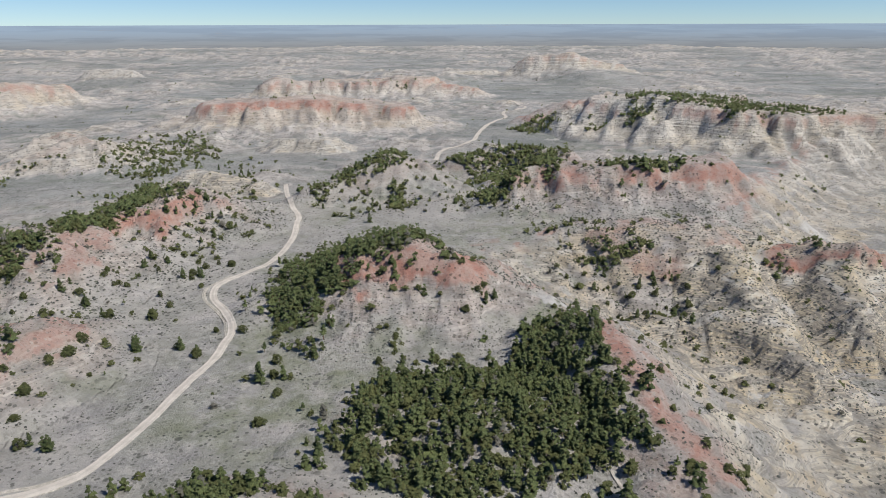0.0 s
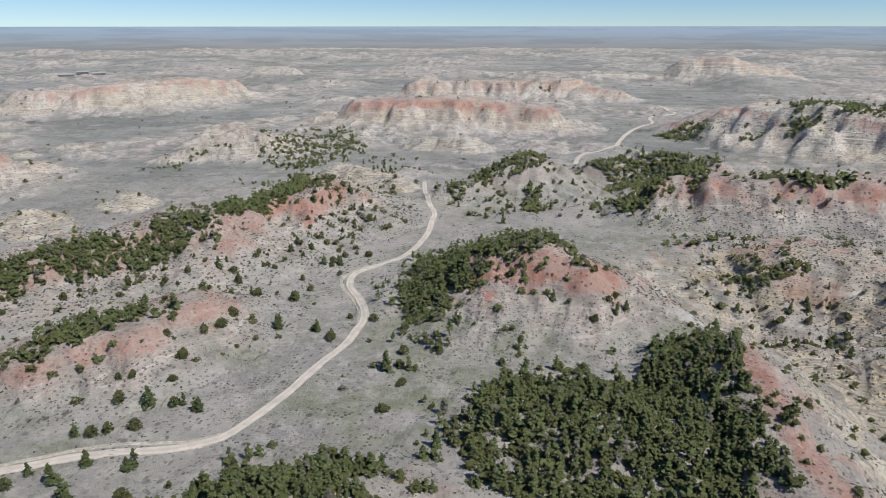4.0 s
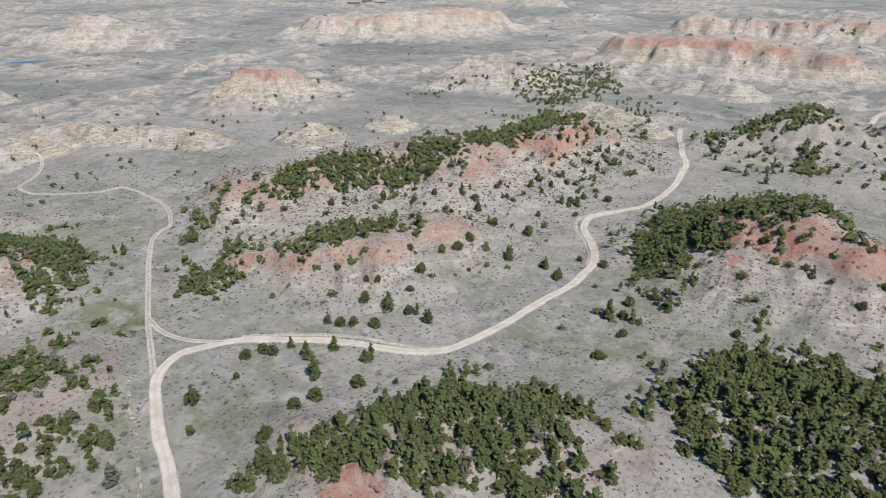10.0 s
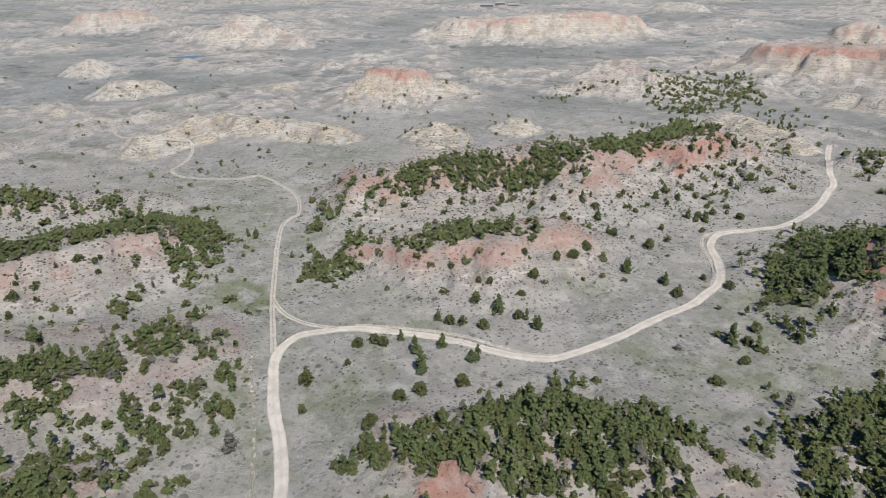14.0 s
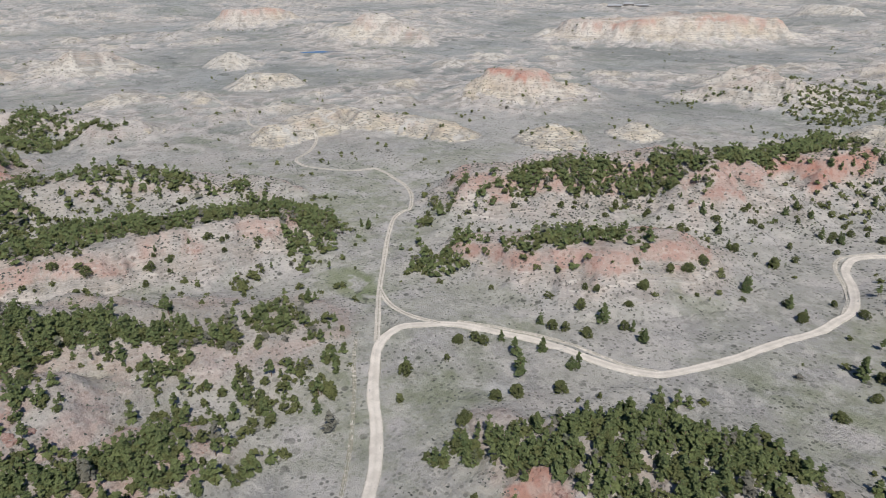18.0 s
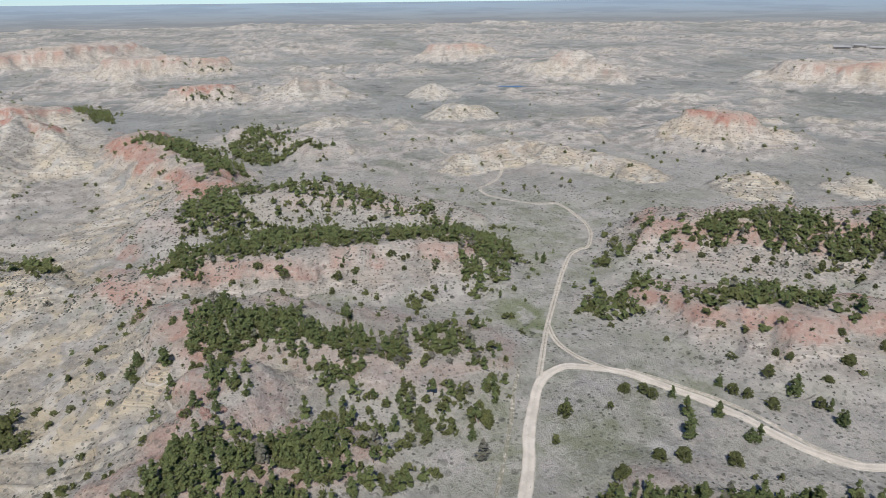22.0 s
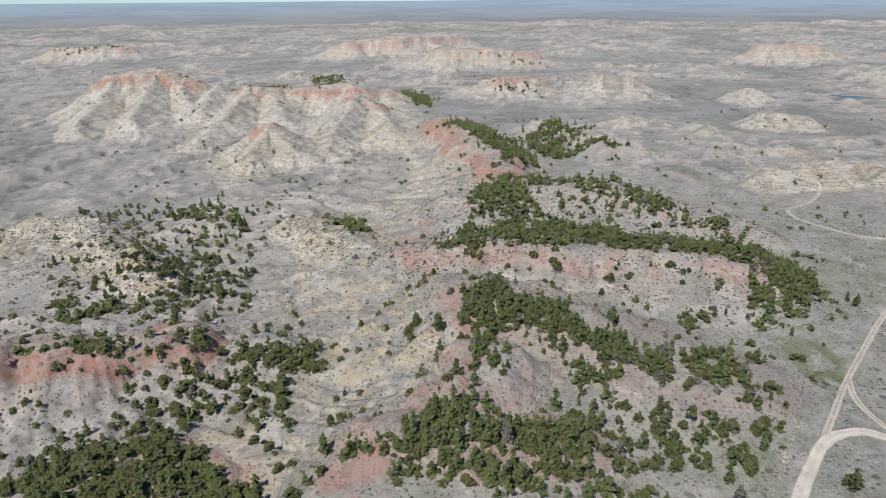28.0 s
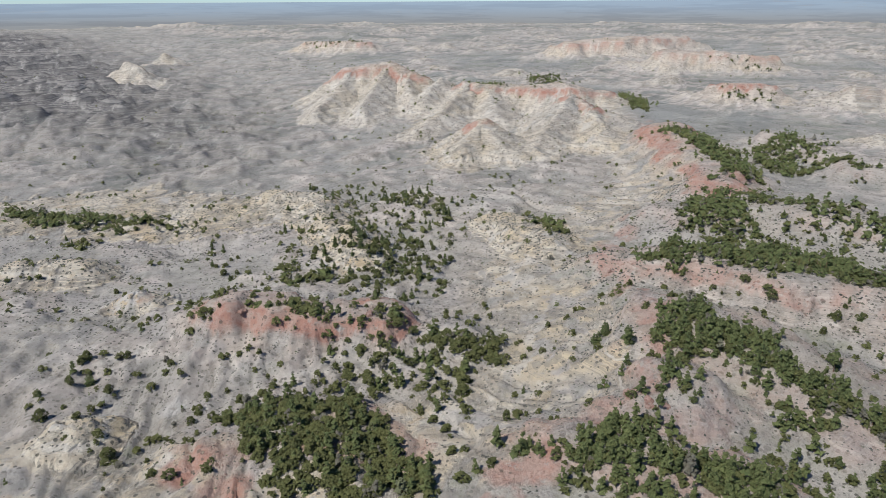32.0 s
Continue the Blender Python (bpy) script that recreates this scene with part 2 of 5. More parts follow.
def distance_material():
    """The plain beyond the last ridge, its blue haze painted into a glowing colour."""
    n = Nodes("painted_haze", 1.0)
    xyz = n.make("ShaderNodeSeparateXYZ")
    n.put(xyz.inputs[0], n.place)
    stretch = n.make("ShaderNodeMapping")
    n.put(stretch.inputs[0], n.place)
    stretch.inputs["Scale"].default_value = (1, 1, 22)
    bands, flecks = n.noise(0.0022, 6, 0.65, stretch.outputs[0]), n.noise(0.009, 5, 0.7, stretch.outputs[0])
    # painted haze: grey low down, bluer and paler towards the horizon
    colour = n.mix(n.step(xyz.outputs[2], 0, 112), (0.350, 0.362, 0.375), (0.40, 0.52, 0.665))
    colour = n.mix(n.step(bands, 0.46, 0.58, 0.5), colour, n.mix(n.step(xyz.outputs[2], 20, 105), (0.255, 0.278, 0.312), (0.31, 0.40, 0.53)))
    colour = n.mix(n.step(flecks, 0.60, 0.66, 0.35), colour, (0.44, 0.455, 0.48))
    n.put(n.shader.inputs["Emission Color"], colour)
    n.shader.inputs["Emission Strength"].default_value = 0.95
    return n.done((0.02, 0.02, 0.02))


def water_material():
    n = Nodes("pond_water", 0.08)
    n.shader.inputs["Specular IOR Level"].default_value = 0.5
    n.bump(n.noise(0.8, 2), 0.15, 0.05)
    return n.done((0.03, 0.07, 0.13))


WATER = water_material()
LAND, TRACK, DISTANCE = land_material(), track_material(), distance_material()

# ---------------------------------------------------------------- the lie of the land
def grad_noise(x, y, seed=0):
    """Smooth lattice noise of about -1 to 1."""
    xi, yi = np.floor(x).astype(np.int64), np.floor(y).astype(np.int64)
    fx, fy = x - xi, y - yi
    u, v = fx * fx * fx * (fx * (fx * 6 - 15) + 10), fy * fy * fy * (fy * (fy * 6 - 15) + 10)

    def corner(ix, iy, dx, dy):
        h = (ix * 374761393 + iy * 668265263 + seed * 144665) & 0x7FFFFFFF
        h = ((h ^ (h >> 13)) * 1274126177) & 0x7FFFFFFF
        a = ((h ^ (h >> 16)) & 1023) * (2 * math.pi / 1024)
        return np.cos(a) * dx + np.sin(a) * dy
    n0 = corner(xi, yi, fx, fy) * (1 - u) + corner(xi + 1, yi, fx - 1, fy) * u
    n1 = corner(xi, yi + 1, fx, fy - 1) * (1 - u) + corner(xi + 1, yi + 1, fx - 1, fy - 1) * u
    return 1.5 * (n0 * (1 - v) + n1 * v)


def fbm(x, y, octaves=4, seed=0, gain=0.5):
    total, amp = 0, 1
    for k in range(octaves):
        total = total + amp * grad_noise(x * 2 ** k, y * 2 ** k, seed + 7 * k)
        amp *= gain
    return total


def ridged(x, y, octaves=4, seed=0):
    """Sharp gullies at 0, crests at 1."""
    total, amp, norm = 0, 1, 0
    for k in range(octaves):
        total = total + amp * (1 - np.abs(grad_noise(x * 2 ** k, y * 2 ** k, seed + 11 * k)))
        norm += amp
        amp *= 0.5
    return total / norm


def ease(a, b, v):
    t = np.clip((v - a) / (b - a), 0, 1)
    return t * t * (3 - 2 * t)


def line_distance(x, y, pts):
    """Distance to a polyline, and along-line weights to mix the values at its points."""
    best, seg, frac = np.full(x.shape, 1e9), np.zeros(x.shape, int), np.zeros(x.shape)
    if len(pts) == 1:
        return np.hypot(x - pts[0][0], y - pts[0][1]), seg, frac
    for k in range(len(pts) - 1):
        (ax, ay), (bx, by) = pts[k][:2], pts[k + 1][:2]
        ll = (bx - ax) ** 2 + (by - ay) ** 2
        t = np.clip(((x - ax) * (bx - ax) + (y - ay) * (by - ay)) / max(ll, 1e-6), 0, 1)
        d = np.hypot(x - ax - t * (bx - ax), y - ay - t * (by - ay))
        m = d < best
        best, seg, frac = np.where(m, d, best), np.where(m, k, seg), np.where(m, t, frac)
    return best, seg, frac


def inside(x, y, poly):
    """Signed distance to a closed outline, positive inside."""
    d = line_distance(x, y, poly + poly[:1])[0]
    odd = np.zeros(x.shape, bool)
    for (ax, ay), (bx, by) in zip(poly, poly[1:] + poly[:1]):
        cross = ((ay > y) != (by > y)) & (x < (bx - ax) * (y - ay) / ((by - ay) if by != ay else 1e-9) + ax)
        odd ^= cross
    return np.where(odd, d, -d)


EAST_BADLANDS = [(75, 134), (66, 227), (54, 251), (31, 273), (21, 329), (66, 355), (169, 362), (240, 478), (330, 592), (457, 656),
                 (900, 1000), (4500, 2800), (4500, -600), (120, -60)]
WEST_BADLANDS = [(-116, -49), (-156, -29), (-180, -21), (-244, -35), (-270, -62), (-351, -61), (-458, -30), (-607, -88), (-762, -158),
                 (-1298, -913), (-1741, -1843), (-3000, -4500), (0, -4500), (0, -220), (-70, -90)]


LIP = [(60, 224), (58, 197), (60, 172), (64, 156), (68, 143)]  # the burnt red lip of the forest ridge


def badness(x, y):
    a, b = inside(x, y, EAST_BADLANDS), inside(x, y, WEST_BADLANDS)
    return a, b


def billow(x, y, octaves=3, seed=0):
    """Round domes with sharp creases between them, 0 to about 1."""
    total, amp, norm = 0, 1, 0
    for k in range(octaves):
        total = total + amp * np.abs(grad_noise(x * 2 ** k, y * 2 ** k, seed + 13 * k))
        norm += amp
        amp *= 0.45
    return np.clip(1.7 * total / norm, 0, 1.2)


def along(x, y, poly):
    """How far round a closed outline the nearest point of it lies."""
    ring = poly + poly[:1]
    run = np.concatenate([[0], np.cumsum([math.hypot(q[0] - p[0], q[1] - p[1]) for p, q in zip(ring, ring[1:])])])
    _, seg, frac = line_distance(x, y, ring)
    return run[seg] + frac * (run[seg + 1] - run[seg])


def flutes(x, y, poly, edge, wave, seed):
    """Gullies that run straight down from a scarp's brow: 0 on their ribs, 1 in their beds."""
    s = along(x, y, poly) + 0.35 * wave * fbm(x / (2.2 * wave), y / (2.2 * wave), 3, seed)
    rib = 0.7 * np.abs(grad_noise(s / wave, edge / (6 * wave), seed + 1)) + 0.3 * np.abs(grad_noise(s / wave * 2.6, edge / (4 * wave), seed + 2))
    return np.clip(1 - 2.4 * rib, 0, 1)


def lowland(x, y):
    """The ground under the hills, without its fine relief."""
    a, b = badness(x, y)
    r = np.hypot(x, y)
    z = -21 * ease(-5, 62, a) - 12 * ease(60, 320, a) - 9 * ease(-5, 70, b) - 14 * ease(80, 420, b)
    z = z + (z * -1) * ease(1500, 2600, r)
    return z + 10 * ease(2200, 3400, r)


HILLS = []


def hill(name, cover, flat, cliff, red, rough, *crest):
    """A hill: its cover, the flat of its top, how much of it is cliff, how red and how gullied it is, and its crest as x, y, height and reach."""
    HILLS.append((name, cover, flat, cliff, red, rough, crest))


hill("forest_ridge", "grove", 4, 0.15, 0.3, 0.5, (53, 213, 13, 38), (55, 186, 13, 38), (55, 164, 11, 34), (61, 142, 8, 28))
hill("wooded_knoll", "grove", 6, 0.1, 0.1, 0.25, (-15, 162, 6, 30), (10, 165, 10, 34), (29, 162, 10, 34))
hill("wooded_knoll", "grove", 5, 0.1, 0.25, 0.35, (-94, 88, 7, 28), (-73, 104, 11, 32), (-55, 119, 10, 30), (-42, 124, 6, 26))
hill("red_capped_butte", "scoria", 7, 0.08, 1.0, 0.3, (-33, 261, 23.8, 48), (-16, 266, 28.1, 56), (3, 261, 21.9, 44))
hill("wooded_spur", "grove", 4, 0.0, 0.0, 0.2, (-47, 268, 10, 30), (-58, 246, 5, 24))
hill("clay_butte", "clay", 10, 0.3, 0.0, 0.8, (106, 264, -11.6, 22), (126, 259, -7.2, 28), (140, 251, -4.6, 30))
hill("clay_spur", "clay", 3, 0.1, 0.0, 0.7, (140, 251, -4.6, 30), (139, 233, -6, 26), (141, 220, -9, 24))
hill("clay_spur", "clay", 3, 0.05, 0.0, 0.7, (143, 332, 1.5, 40), (148, 316, 3, 42), (146, 282, -4.6, 34), (145, 268, -8.3, 28))
hill("red_topped_hill", "scoria", 8, 0.08, 0.45, 0.5, (111, 340, 4, 52), (140, 333, 4, 52))
hill("eroded_butte", "clay", 4, 0.12, 0.6, 0.9, (187, 328, -1.3, 40), (204, 326, 4, 46), (215, 319, 8, 52))
hill("clay_spur", "clay", 2, 0.05, 0.0, 0.8, (215, 319, 7.1, 48), (203, 303, 0, 44), (194, 276, -3.1, 40), (185, 258, -5, 34))
hill("red_rimmed_mesa", "scoria", 12, 0.2, 0.8, 0.6, (67, 431, 24.1, 48), (102, 434, 25.8, 52), (140, 428, 25.3, 51), (182, 432, 29.4, 59))
hill("wooded_ridge", "grove", 5, 0.0, 0.2, 0.4, (-39, 468, 26.6, 53), (-66, 443, 14.7, 29), (-92, 424, 7.5, 15))
hill("wooded_ridge", "grove", 8, 0.0, 0.3, 0.4, (11, 518, 9.4, 19), (55, 536, 18.6, 37), (93, 516, 18.5, 37))
hill("pine_topped_mesa", "clay", 55, 0.12, 0.4, 0.8, (207, 739, 36.7, 59), (244, 717, 38.9, 63), (281, 701, 39.4, 63), (319, 663, 33.1, 53), (385, 680, 30.9, 56), (443, 694, 26.8, 55))
hill("red_hill", "scoria", 12, 0.0, 0.6, 0.4, (105, 775, 13.4, 27), (153, 790, 27.8, 56), (196, 773, 29.5, 59))
hill("flat_topped_mesa", "pink", 30, 0.25, 0.6, 0.35, (-253, 766, 31.4, 63), (-200, 764, 34.0, 68), (-142, 775, 36.4, 73), (-70, 775, 27.3, 55))
hill("flat_topped_mesa", "pink", 45, 0.3, 0.4, 0.4, (-260, 1131, 22.3, 45), (-180, 1146, 23.4, 47), (-49, 1165, 26.0, 52))
hill("pink_cone", "pink", 6, 0.1, 0.6, 0.3, (-4, 1115, 21.3, 43), (52, 1101, 14.9, 30))
hill("badland_mesa", "clay", 30, 0.2, 0.3, 0.8, (214, 1532, 33.9, 68), (291, 1527, 33.8, 68), (381, 1524, 19.0, 38))
hill("clay_bluff", "clay", 20, 0.2, 0.0, 0.8, (20, 1551, 11.9, 24), (113, 1565, 13.1, 26))
hill("clay_dome", "clay", 8, 0.0, 0.0, 0.5, (-722, 1361, 19.1, 38), (-628, 1346, 13.3, 27))
hill("red_rimmed_hill", "scoria", 6, 0.2, 0.9, 0.35, (-181, 326, 17.8, 36), (-163, 348, 20.5, 41), (-152, 372, 25.3, 51))
hill("long_wooded_hill", "scoria", 14, 0.1, 0.55, 0.35, (-250, 198, 16.2, 32), (-232, 237, 20.2, 48), (-208, 263, 23.0, 55), (-188, 287, 24.0, 48))
hill("red_terrace", "scoria", 8, 0.1, 0.6, 0.35, (-198, 154, 9.1, 18), (-176, 163, 12.8, 26), (-159, 177, 14.7, 29), (-149, 208, 13.3, 33))
hill("red_tipped_cone", "pink", 6, 0.18, 0.9, 0.3, (-462, 383, 24.3, 49), (-448, 397, 26.3, 53))
hill("clay_dome", "clay", 6, 0.0, 0.0, 0.5, (-320, 307, 12.2, 24))
hill("clay_dome", "clay", 5, 0.0, 0.0, 0.5, (-298, 368, 9.3, 19))
hill("pale_butte", "pink", 6, 0.1, 0.2, 0.4, (-958, 512, 34.9, 70), (-917, 533, 33.6, 67), (-846, 538, 11.2, 22))
hill("flat_topped_mesa", "pink", 30, 0.2, 0.4, 0.5, (-747, 774, 28.6, 57), (-673, 844, 34.6, 69), (-624, 931, 39.1, 78), (-598, 978, 30.2, 60))
hill("clay_dome", "clay", 8, 0.0, 0.0, 0.4, (-802, 745, 13.4, 27))
hill("wooded_ridge", "pink", 6, 0.0, 0.15, 0.4, (-356, 518, 9.5, 19), (-316, 556, 25.3, 51))
hill("pine_bluff", "grove", 12, 0.2, 0.3, 0.4, (-220, -17, 15, 44), (-207, 7, 12, 44), (-194, 36, 8, 40), (-188, 61, 4, 30))
hill("pine_bluff", "grove", 8, 0.2, 0.4, 0.4, (-175, -13, 13, 34), (-160, -17, 10, 30))
hill("wooded_knoll", "grove", 6, 0.15, 0.5, 0.35, (-143, -34, 7, 28), (-143, -10, 8, 34), (-145, 8, 6, 30))
hill("red_flanked_hill", "scoria", 10, 0.15, 0.5, 0.4, (-277, -52, 8.1, 17), (-277, -26, 12.7, 25), (-274, 8, 15.6, 31), (-268, 44, 15.7, 31), (-265, 83, 12.9, 26))
hill("wooded_hill", "grove", 12, 0.1, 0.3, 0.35, (-349, -37, 11.8, 24), (-373, -6, 13.2, 26), (-375, 42, 13.4, 27), (-353, 79, 7.8, 16), (-326, 107, 6.3, 13))
hill("red_escarpment", "scoria", 6, 0.3, 0.8, 0.5, (-582, -86, 16, 60), (-515, -53, 16, 55), (-458, -36, 15, 50), (-411, -17, 14, 45))
hill("wooded_hill", "grove", 14, 0.1, 0.2, 0.35, (-585, 7, 14.1, 28), (-510, 65, 9.0, 18))
hill("badland_rampart", "clay", 13, 0.10, 0.8, 0.7, (-743, -516, 33, 80), (-771, -473, 38, 85), (-769, -447, 27, 70))
hill("badland_rampart", "clay", 5, 0.06, 0.7, 0.7, (-751, -352, 21, 55), (-748, -310, 17, 52))
hill("badland_rampart", "clay", 16, 0.22, 0.6, 0.7, (-767, -315, 17, 54), (-766, -227, 22, 56), (-787, -191, 13, 34))
for spur in (((-740, -511, 31, 62), (-667, -493, 9, 45), (-606, -474, -3, 24)), ((-754, -472, 30, 64), (-668, -439, 11, 46), (-612, -415, 0, 28)),
             ((-763, -447, 25, 55), (-696, -393, 4, 34)), ((-757, -386, 24, 56), (-673, -372, 5, 34)),
             ((-743, -346, 18, 50), (-622, -320, 3, 38), (-557, -315, -7, 22)), ((-736, -312, 14, 48), (-638, -261, 1, 32)),
             ((-526, -231, 16, 50), (-469, -223, 2, 30)), ((-526, -231, 15, 50), (-492, -195, 3, 32)),
             ((-661, -189, 25, 56), (-560, -184, 4, 40), (-510, -174, -2, 24)), ((-646, -167, 15, 50), (-570, -128, 6, 36))):
    hill("badland_spur", "clay", 2, 0.0, 0.0, 0.6, *spur)
hill("badland_pyramid", "clay", 4, 0.03, 0.6, 0.6, (-663, -190, 26, 62), (-648, -167, 16, 52))
hill("badland_pyramid", "clay", 4, 0.0, 0.6, 0.5, (-526, -231, 17.5, 56))
hill("flat_topped_mesa", "pink", 40, 0.25, 0.4, 0.5, (-1394, -395, 34.2, 68), (-1447, -312, 41.1, 82), (-1644, -238, 33.1, 66))
hill("dark_topped_mesa", "pink", 30, 0.2, 0.35, 0.4, (-1211, -164, 33.3, 67), (-1239, -40, 24.5, 49))
hill("red_topped_cone", "pink", 7, 0.1, 0.6, 0.4, (-833, -52, 23.5, 47), (-857, -17, 22.7, 45))
hill("pale_butte", "pink", 5, 0.05, 0.15, 0.5, (-843, 77, 29.1, 58), (-846, 106, 22.9, 46))
hill("dark_topped_mesa", "pink", 25, 0.2, 0.4, 0.5, (-1371, -1072, 21.4, 54), (-1359, -911, 24.5, 49))
hill("badland_pyramid", "clay", 5, 0.0, 0.0, 0.8, (-783, -1011, 20.6, 58), (-770, -960, 8, 44))
hill("badland_pyramid", "clay", 5, 0.0, 0.0, 0.8, (-1020, -1196, 13.7, 56))
hill("pink_butte", "pink", 12, 0.15, 0.4, 0.4, (-1325, 410, 34.1, 68), (-1339, 495, 29.2, 58))
hill("clay_dome", "clay", 8, 0.0, 0.0, 0.5, (-811, 242, 16.9, 34))
hill("clay_dome", "clay", 12, 0.0, 0.0, 0.5, (-659, 216, 12.5, 25), (-650, 242, 9.1, 18))
hill("red_rimmed_hill", "scoria", 6, 0.2, 0.8, 0.6, (-167, -175, 8.4, 35), (-178, -146, 6.3, 31), (-189, -122, 4.2, 26))
hill("juniper_knoll", "grove", 8, 0.0, 0.0, 0.25, (-197, -97, -0.9, 21))
hill("juniper_knoll", "grove", 6, 0.2, 0.6, 0.4, (-114, -124, -1, 30), (-129, -109, -1, 30), (-129, -85, -3, 26))
hill("clay_plateau", "clay", 25, 0.3, 0.0, 0.7, (-227, -430, -12, 60), (-264, -383, -12, 60), (-283, -319, -13, 50))
hill("clay_dome", "clay", 5, 0.0, 0.3, 0.6, (-167, -236, -3.2, 14))
hill("clay_ridge", "clay", 6, 0.1, 0.0, 0.9, (-164, -316, -2.6, 16), (-179, -291, -3.3, 16))
hill("clay_ridge", "clay", 5, 0.0, 0.0, 0.8, (-94, -169, -0.6, 12))
hill("clay_ridge", "clay", 6, 0.0, 0.0, 0.8, (-312, -286, -1.8, 23), (-317, -253, -0.4, 22), (-250, -173, -1.2, 16))
hill("clay_ridge", "clay", 8, 0.0, 0.0, 0.8, (-305, -97, 3.0, 18), (-334, -128, -1.6, 19))
hill("clay_ridge", "clay", 6, 0.0, 0.1, 0.7, (-583, 31, 11.0, 22), (-511, 75, 8.5, 17))
hill("clay_ridge", "clay", 8, 0.0, 0.1, 0.7, (-439, 154, 9.2, 18), (-467, 221, 10.5, 21), (-376, 262, 7.9, 16))
hill("clay_bank", "clay", 12, 0.2, 0.0, 0.7, (-152, 629, 9.8, 20), (-112, 622, 10.8, 22))
hill("clay_dome", "clay", 6, 0.0, 0.0, 0.6, (-187, 473, 12.7, 25), (-137, 455, 8.2, 16))
hill("red_knob", "pink", 5, 0.0, 0.3, 0.5, (-360, 615, 19.7, 39))
hill("clay_bench", "clay", 5, 0.5, 0.0, 0.9, (109, 211, -20.3, 14), (123, 208, -17.7, 17), (133, 206, -18.1, 17), (146, 202, -17.9, 17), (157, 196, -16.8, 17))
hill("clay_bench", "clay", 5, 0.45, 0.0, 0.9, (100, 231, -14.1, 18), (115, 226, -15.2, 18), (134, 220, -14.2, 20))
hill("clay_bench", "clay", 4, 0.5, 0.0, 0.9, (122, 188, -24.6, 12), (130, 179, -22.6, 13), (140, 169, -20.4, 14))


def ledges(z, step, much):
    """Breaks slopes into benches and small cliffs, as hard and soft beds do."""
    f = z / step
    k = np.floor(f)
    return z + much * (step * (k + ease(0.3, 0.75, f - k)) - z)


def land(x, y):
    """Height, low ground's height, the hill that one stands on (-1: none) and the cover, at places x, y."""
    x, y = np.asarray(x, float), np.asarray(y, float)
    a, b = badness(x, y)
    r = np.hypot(x, y)
    edge = np.maximum(a, b)
    bad = np.maximum(ease(5, 60, a), ease(10, 110, b)) * (1 - 0.9 * ease(2300, 3600, r))
    fine = fbm(x / 11, y / 11, 3, 5)
    plain = 1.1 * fbm(x / 75, y / 75, 3, 3) + 0.28 * fine + 0.9 * (ridged(x / 46, y / 46, 3, 9) - 0.72)
    steppe = ease(260, 620, r) * (1 - bad)
    broken = steppe * ease(-0.35, 0.2, fbm(x / 300, y / 300, 2, 19))
    mound = np.clip(fbm(x / 62, y / 62, 4, 21) - 0.12, 0, 1)
    cut = ridged(x / 42, y / 42, 4, 23) - 0.68
    swell = np.clip(fbm(x / 420, y / 420, 4, 27) - 0.2, 0, 1) * ease(800, 1500, r)
    plain = plain + broken * (8.5 * mound + 5.0 * cut) + (1 - bad) * 22 * swell
    gully = ridged(x / 70, y / 70, 5, 41) - 0.62
    gully2 = ridged(x / 190, y / 190, 5, 43) - 0.6
    rill = ridged(x / 20, y / 20, 3, 45) - 0.66
    nick = ridged(x / 9, y / 9, 3, 47) - 0.66
    grow = np.where(b > a, 0.22 + 0.78 * ease(260, 620, b), 0.12 + 0.7 * ease(200, 520, a))
    rough_low = bad * (grow * (30 * gully * ease(0, 40, edge) + 34 * gully2) + (2.5 + 6.0 * ease(250, 600, edge)) * rill + 1.1 * nick)
    domes = billow(x / 58, y / 58, 4, 141) - 0.35
    haystacks = billow(x / 150, y / 150, 4, 143) - 0.35
    south = np.where(b > a, ease(170, 420, b), ease(90, 260, a))
    rough_low = rough_low + bad * (south * (9 * domes + 15 * haystacks * ease(200, 500, edge)) + 2.2 * (1 - south) * ease(10, 60, edge) * domes)
    cut_a, cut_b = flutes(x, y, EAST_BADLANDS, a, 17, 171), flutes(x, y, WEST_BADLANDS, b, 15, 175)
    fluted = np.where(b > a, ease(-4, 26, b) * ease(150, 60, b), ease(-4, 26, a) * ease(130, 60, a)) * (r < 1100)
    groove = np.where(b > a, cut_b, cut_a)
    rough_low = rough_low - fluted * np.where(b > a, 3.0, 5.0) * groove
    low = lowland(x, y) + plain * (1 - 0.7 * bad) + rough_low
    low = low + bad * ease(15, 70, edge) * (ledges(low + 0.8 * fine, 5.5, 0.45) - low - 0.6 * fine)
    hollow = ease(60, 32, np.hypot(x + 869, y - 384))
    low = low * (1 - hollow)
    best, which, part = np.zeros(x.shape), np.full(x.shape, -1), np.zeros(x.shape)
    vale = np.zeros(x.shape)
    for k, (name, cover, flat, cliff, red, rough, crest) in enumerate(HILLS):
        cx, cy = np.array([c[0] for c in crest], float), np.array([c[1] for c in crest], float)
        top = np.array([c[2] for c in crest], float) - lowland(cx, cy)
        reach = np.array([c[3] for c in crest], float)
        skirt = {"clay": 1.0, "pink": 1.5}.get(cover, 1.18)
        span = flat + reach.max() * 1.9
        near = np.flatnonzero((x > cx.min() - span) & (x < cx.max() + span) & (y > cy.min() - span) & (y < cy.max() + span))
        if not len(near):
            continue
        px, py = x.flat[near], y.flat[near]
        size = max(reach.mean(), 12)
        stray = 0.07 if cover == "clay" else 0.16
        wx = px + stray * size * fbm(px / (size * 0.8), py / (size * 0.8), 3, 51 + k)
        wy = py + stray * size * fbm(px / (size * 0.8), py / (size * 0.8), 3, 151 + k)
        d, seg, frac = line_distance(wx, wy, crest)
        nxt = np.minimum(seg + 1, len(crest) - 1)
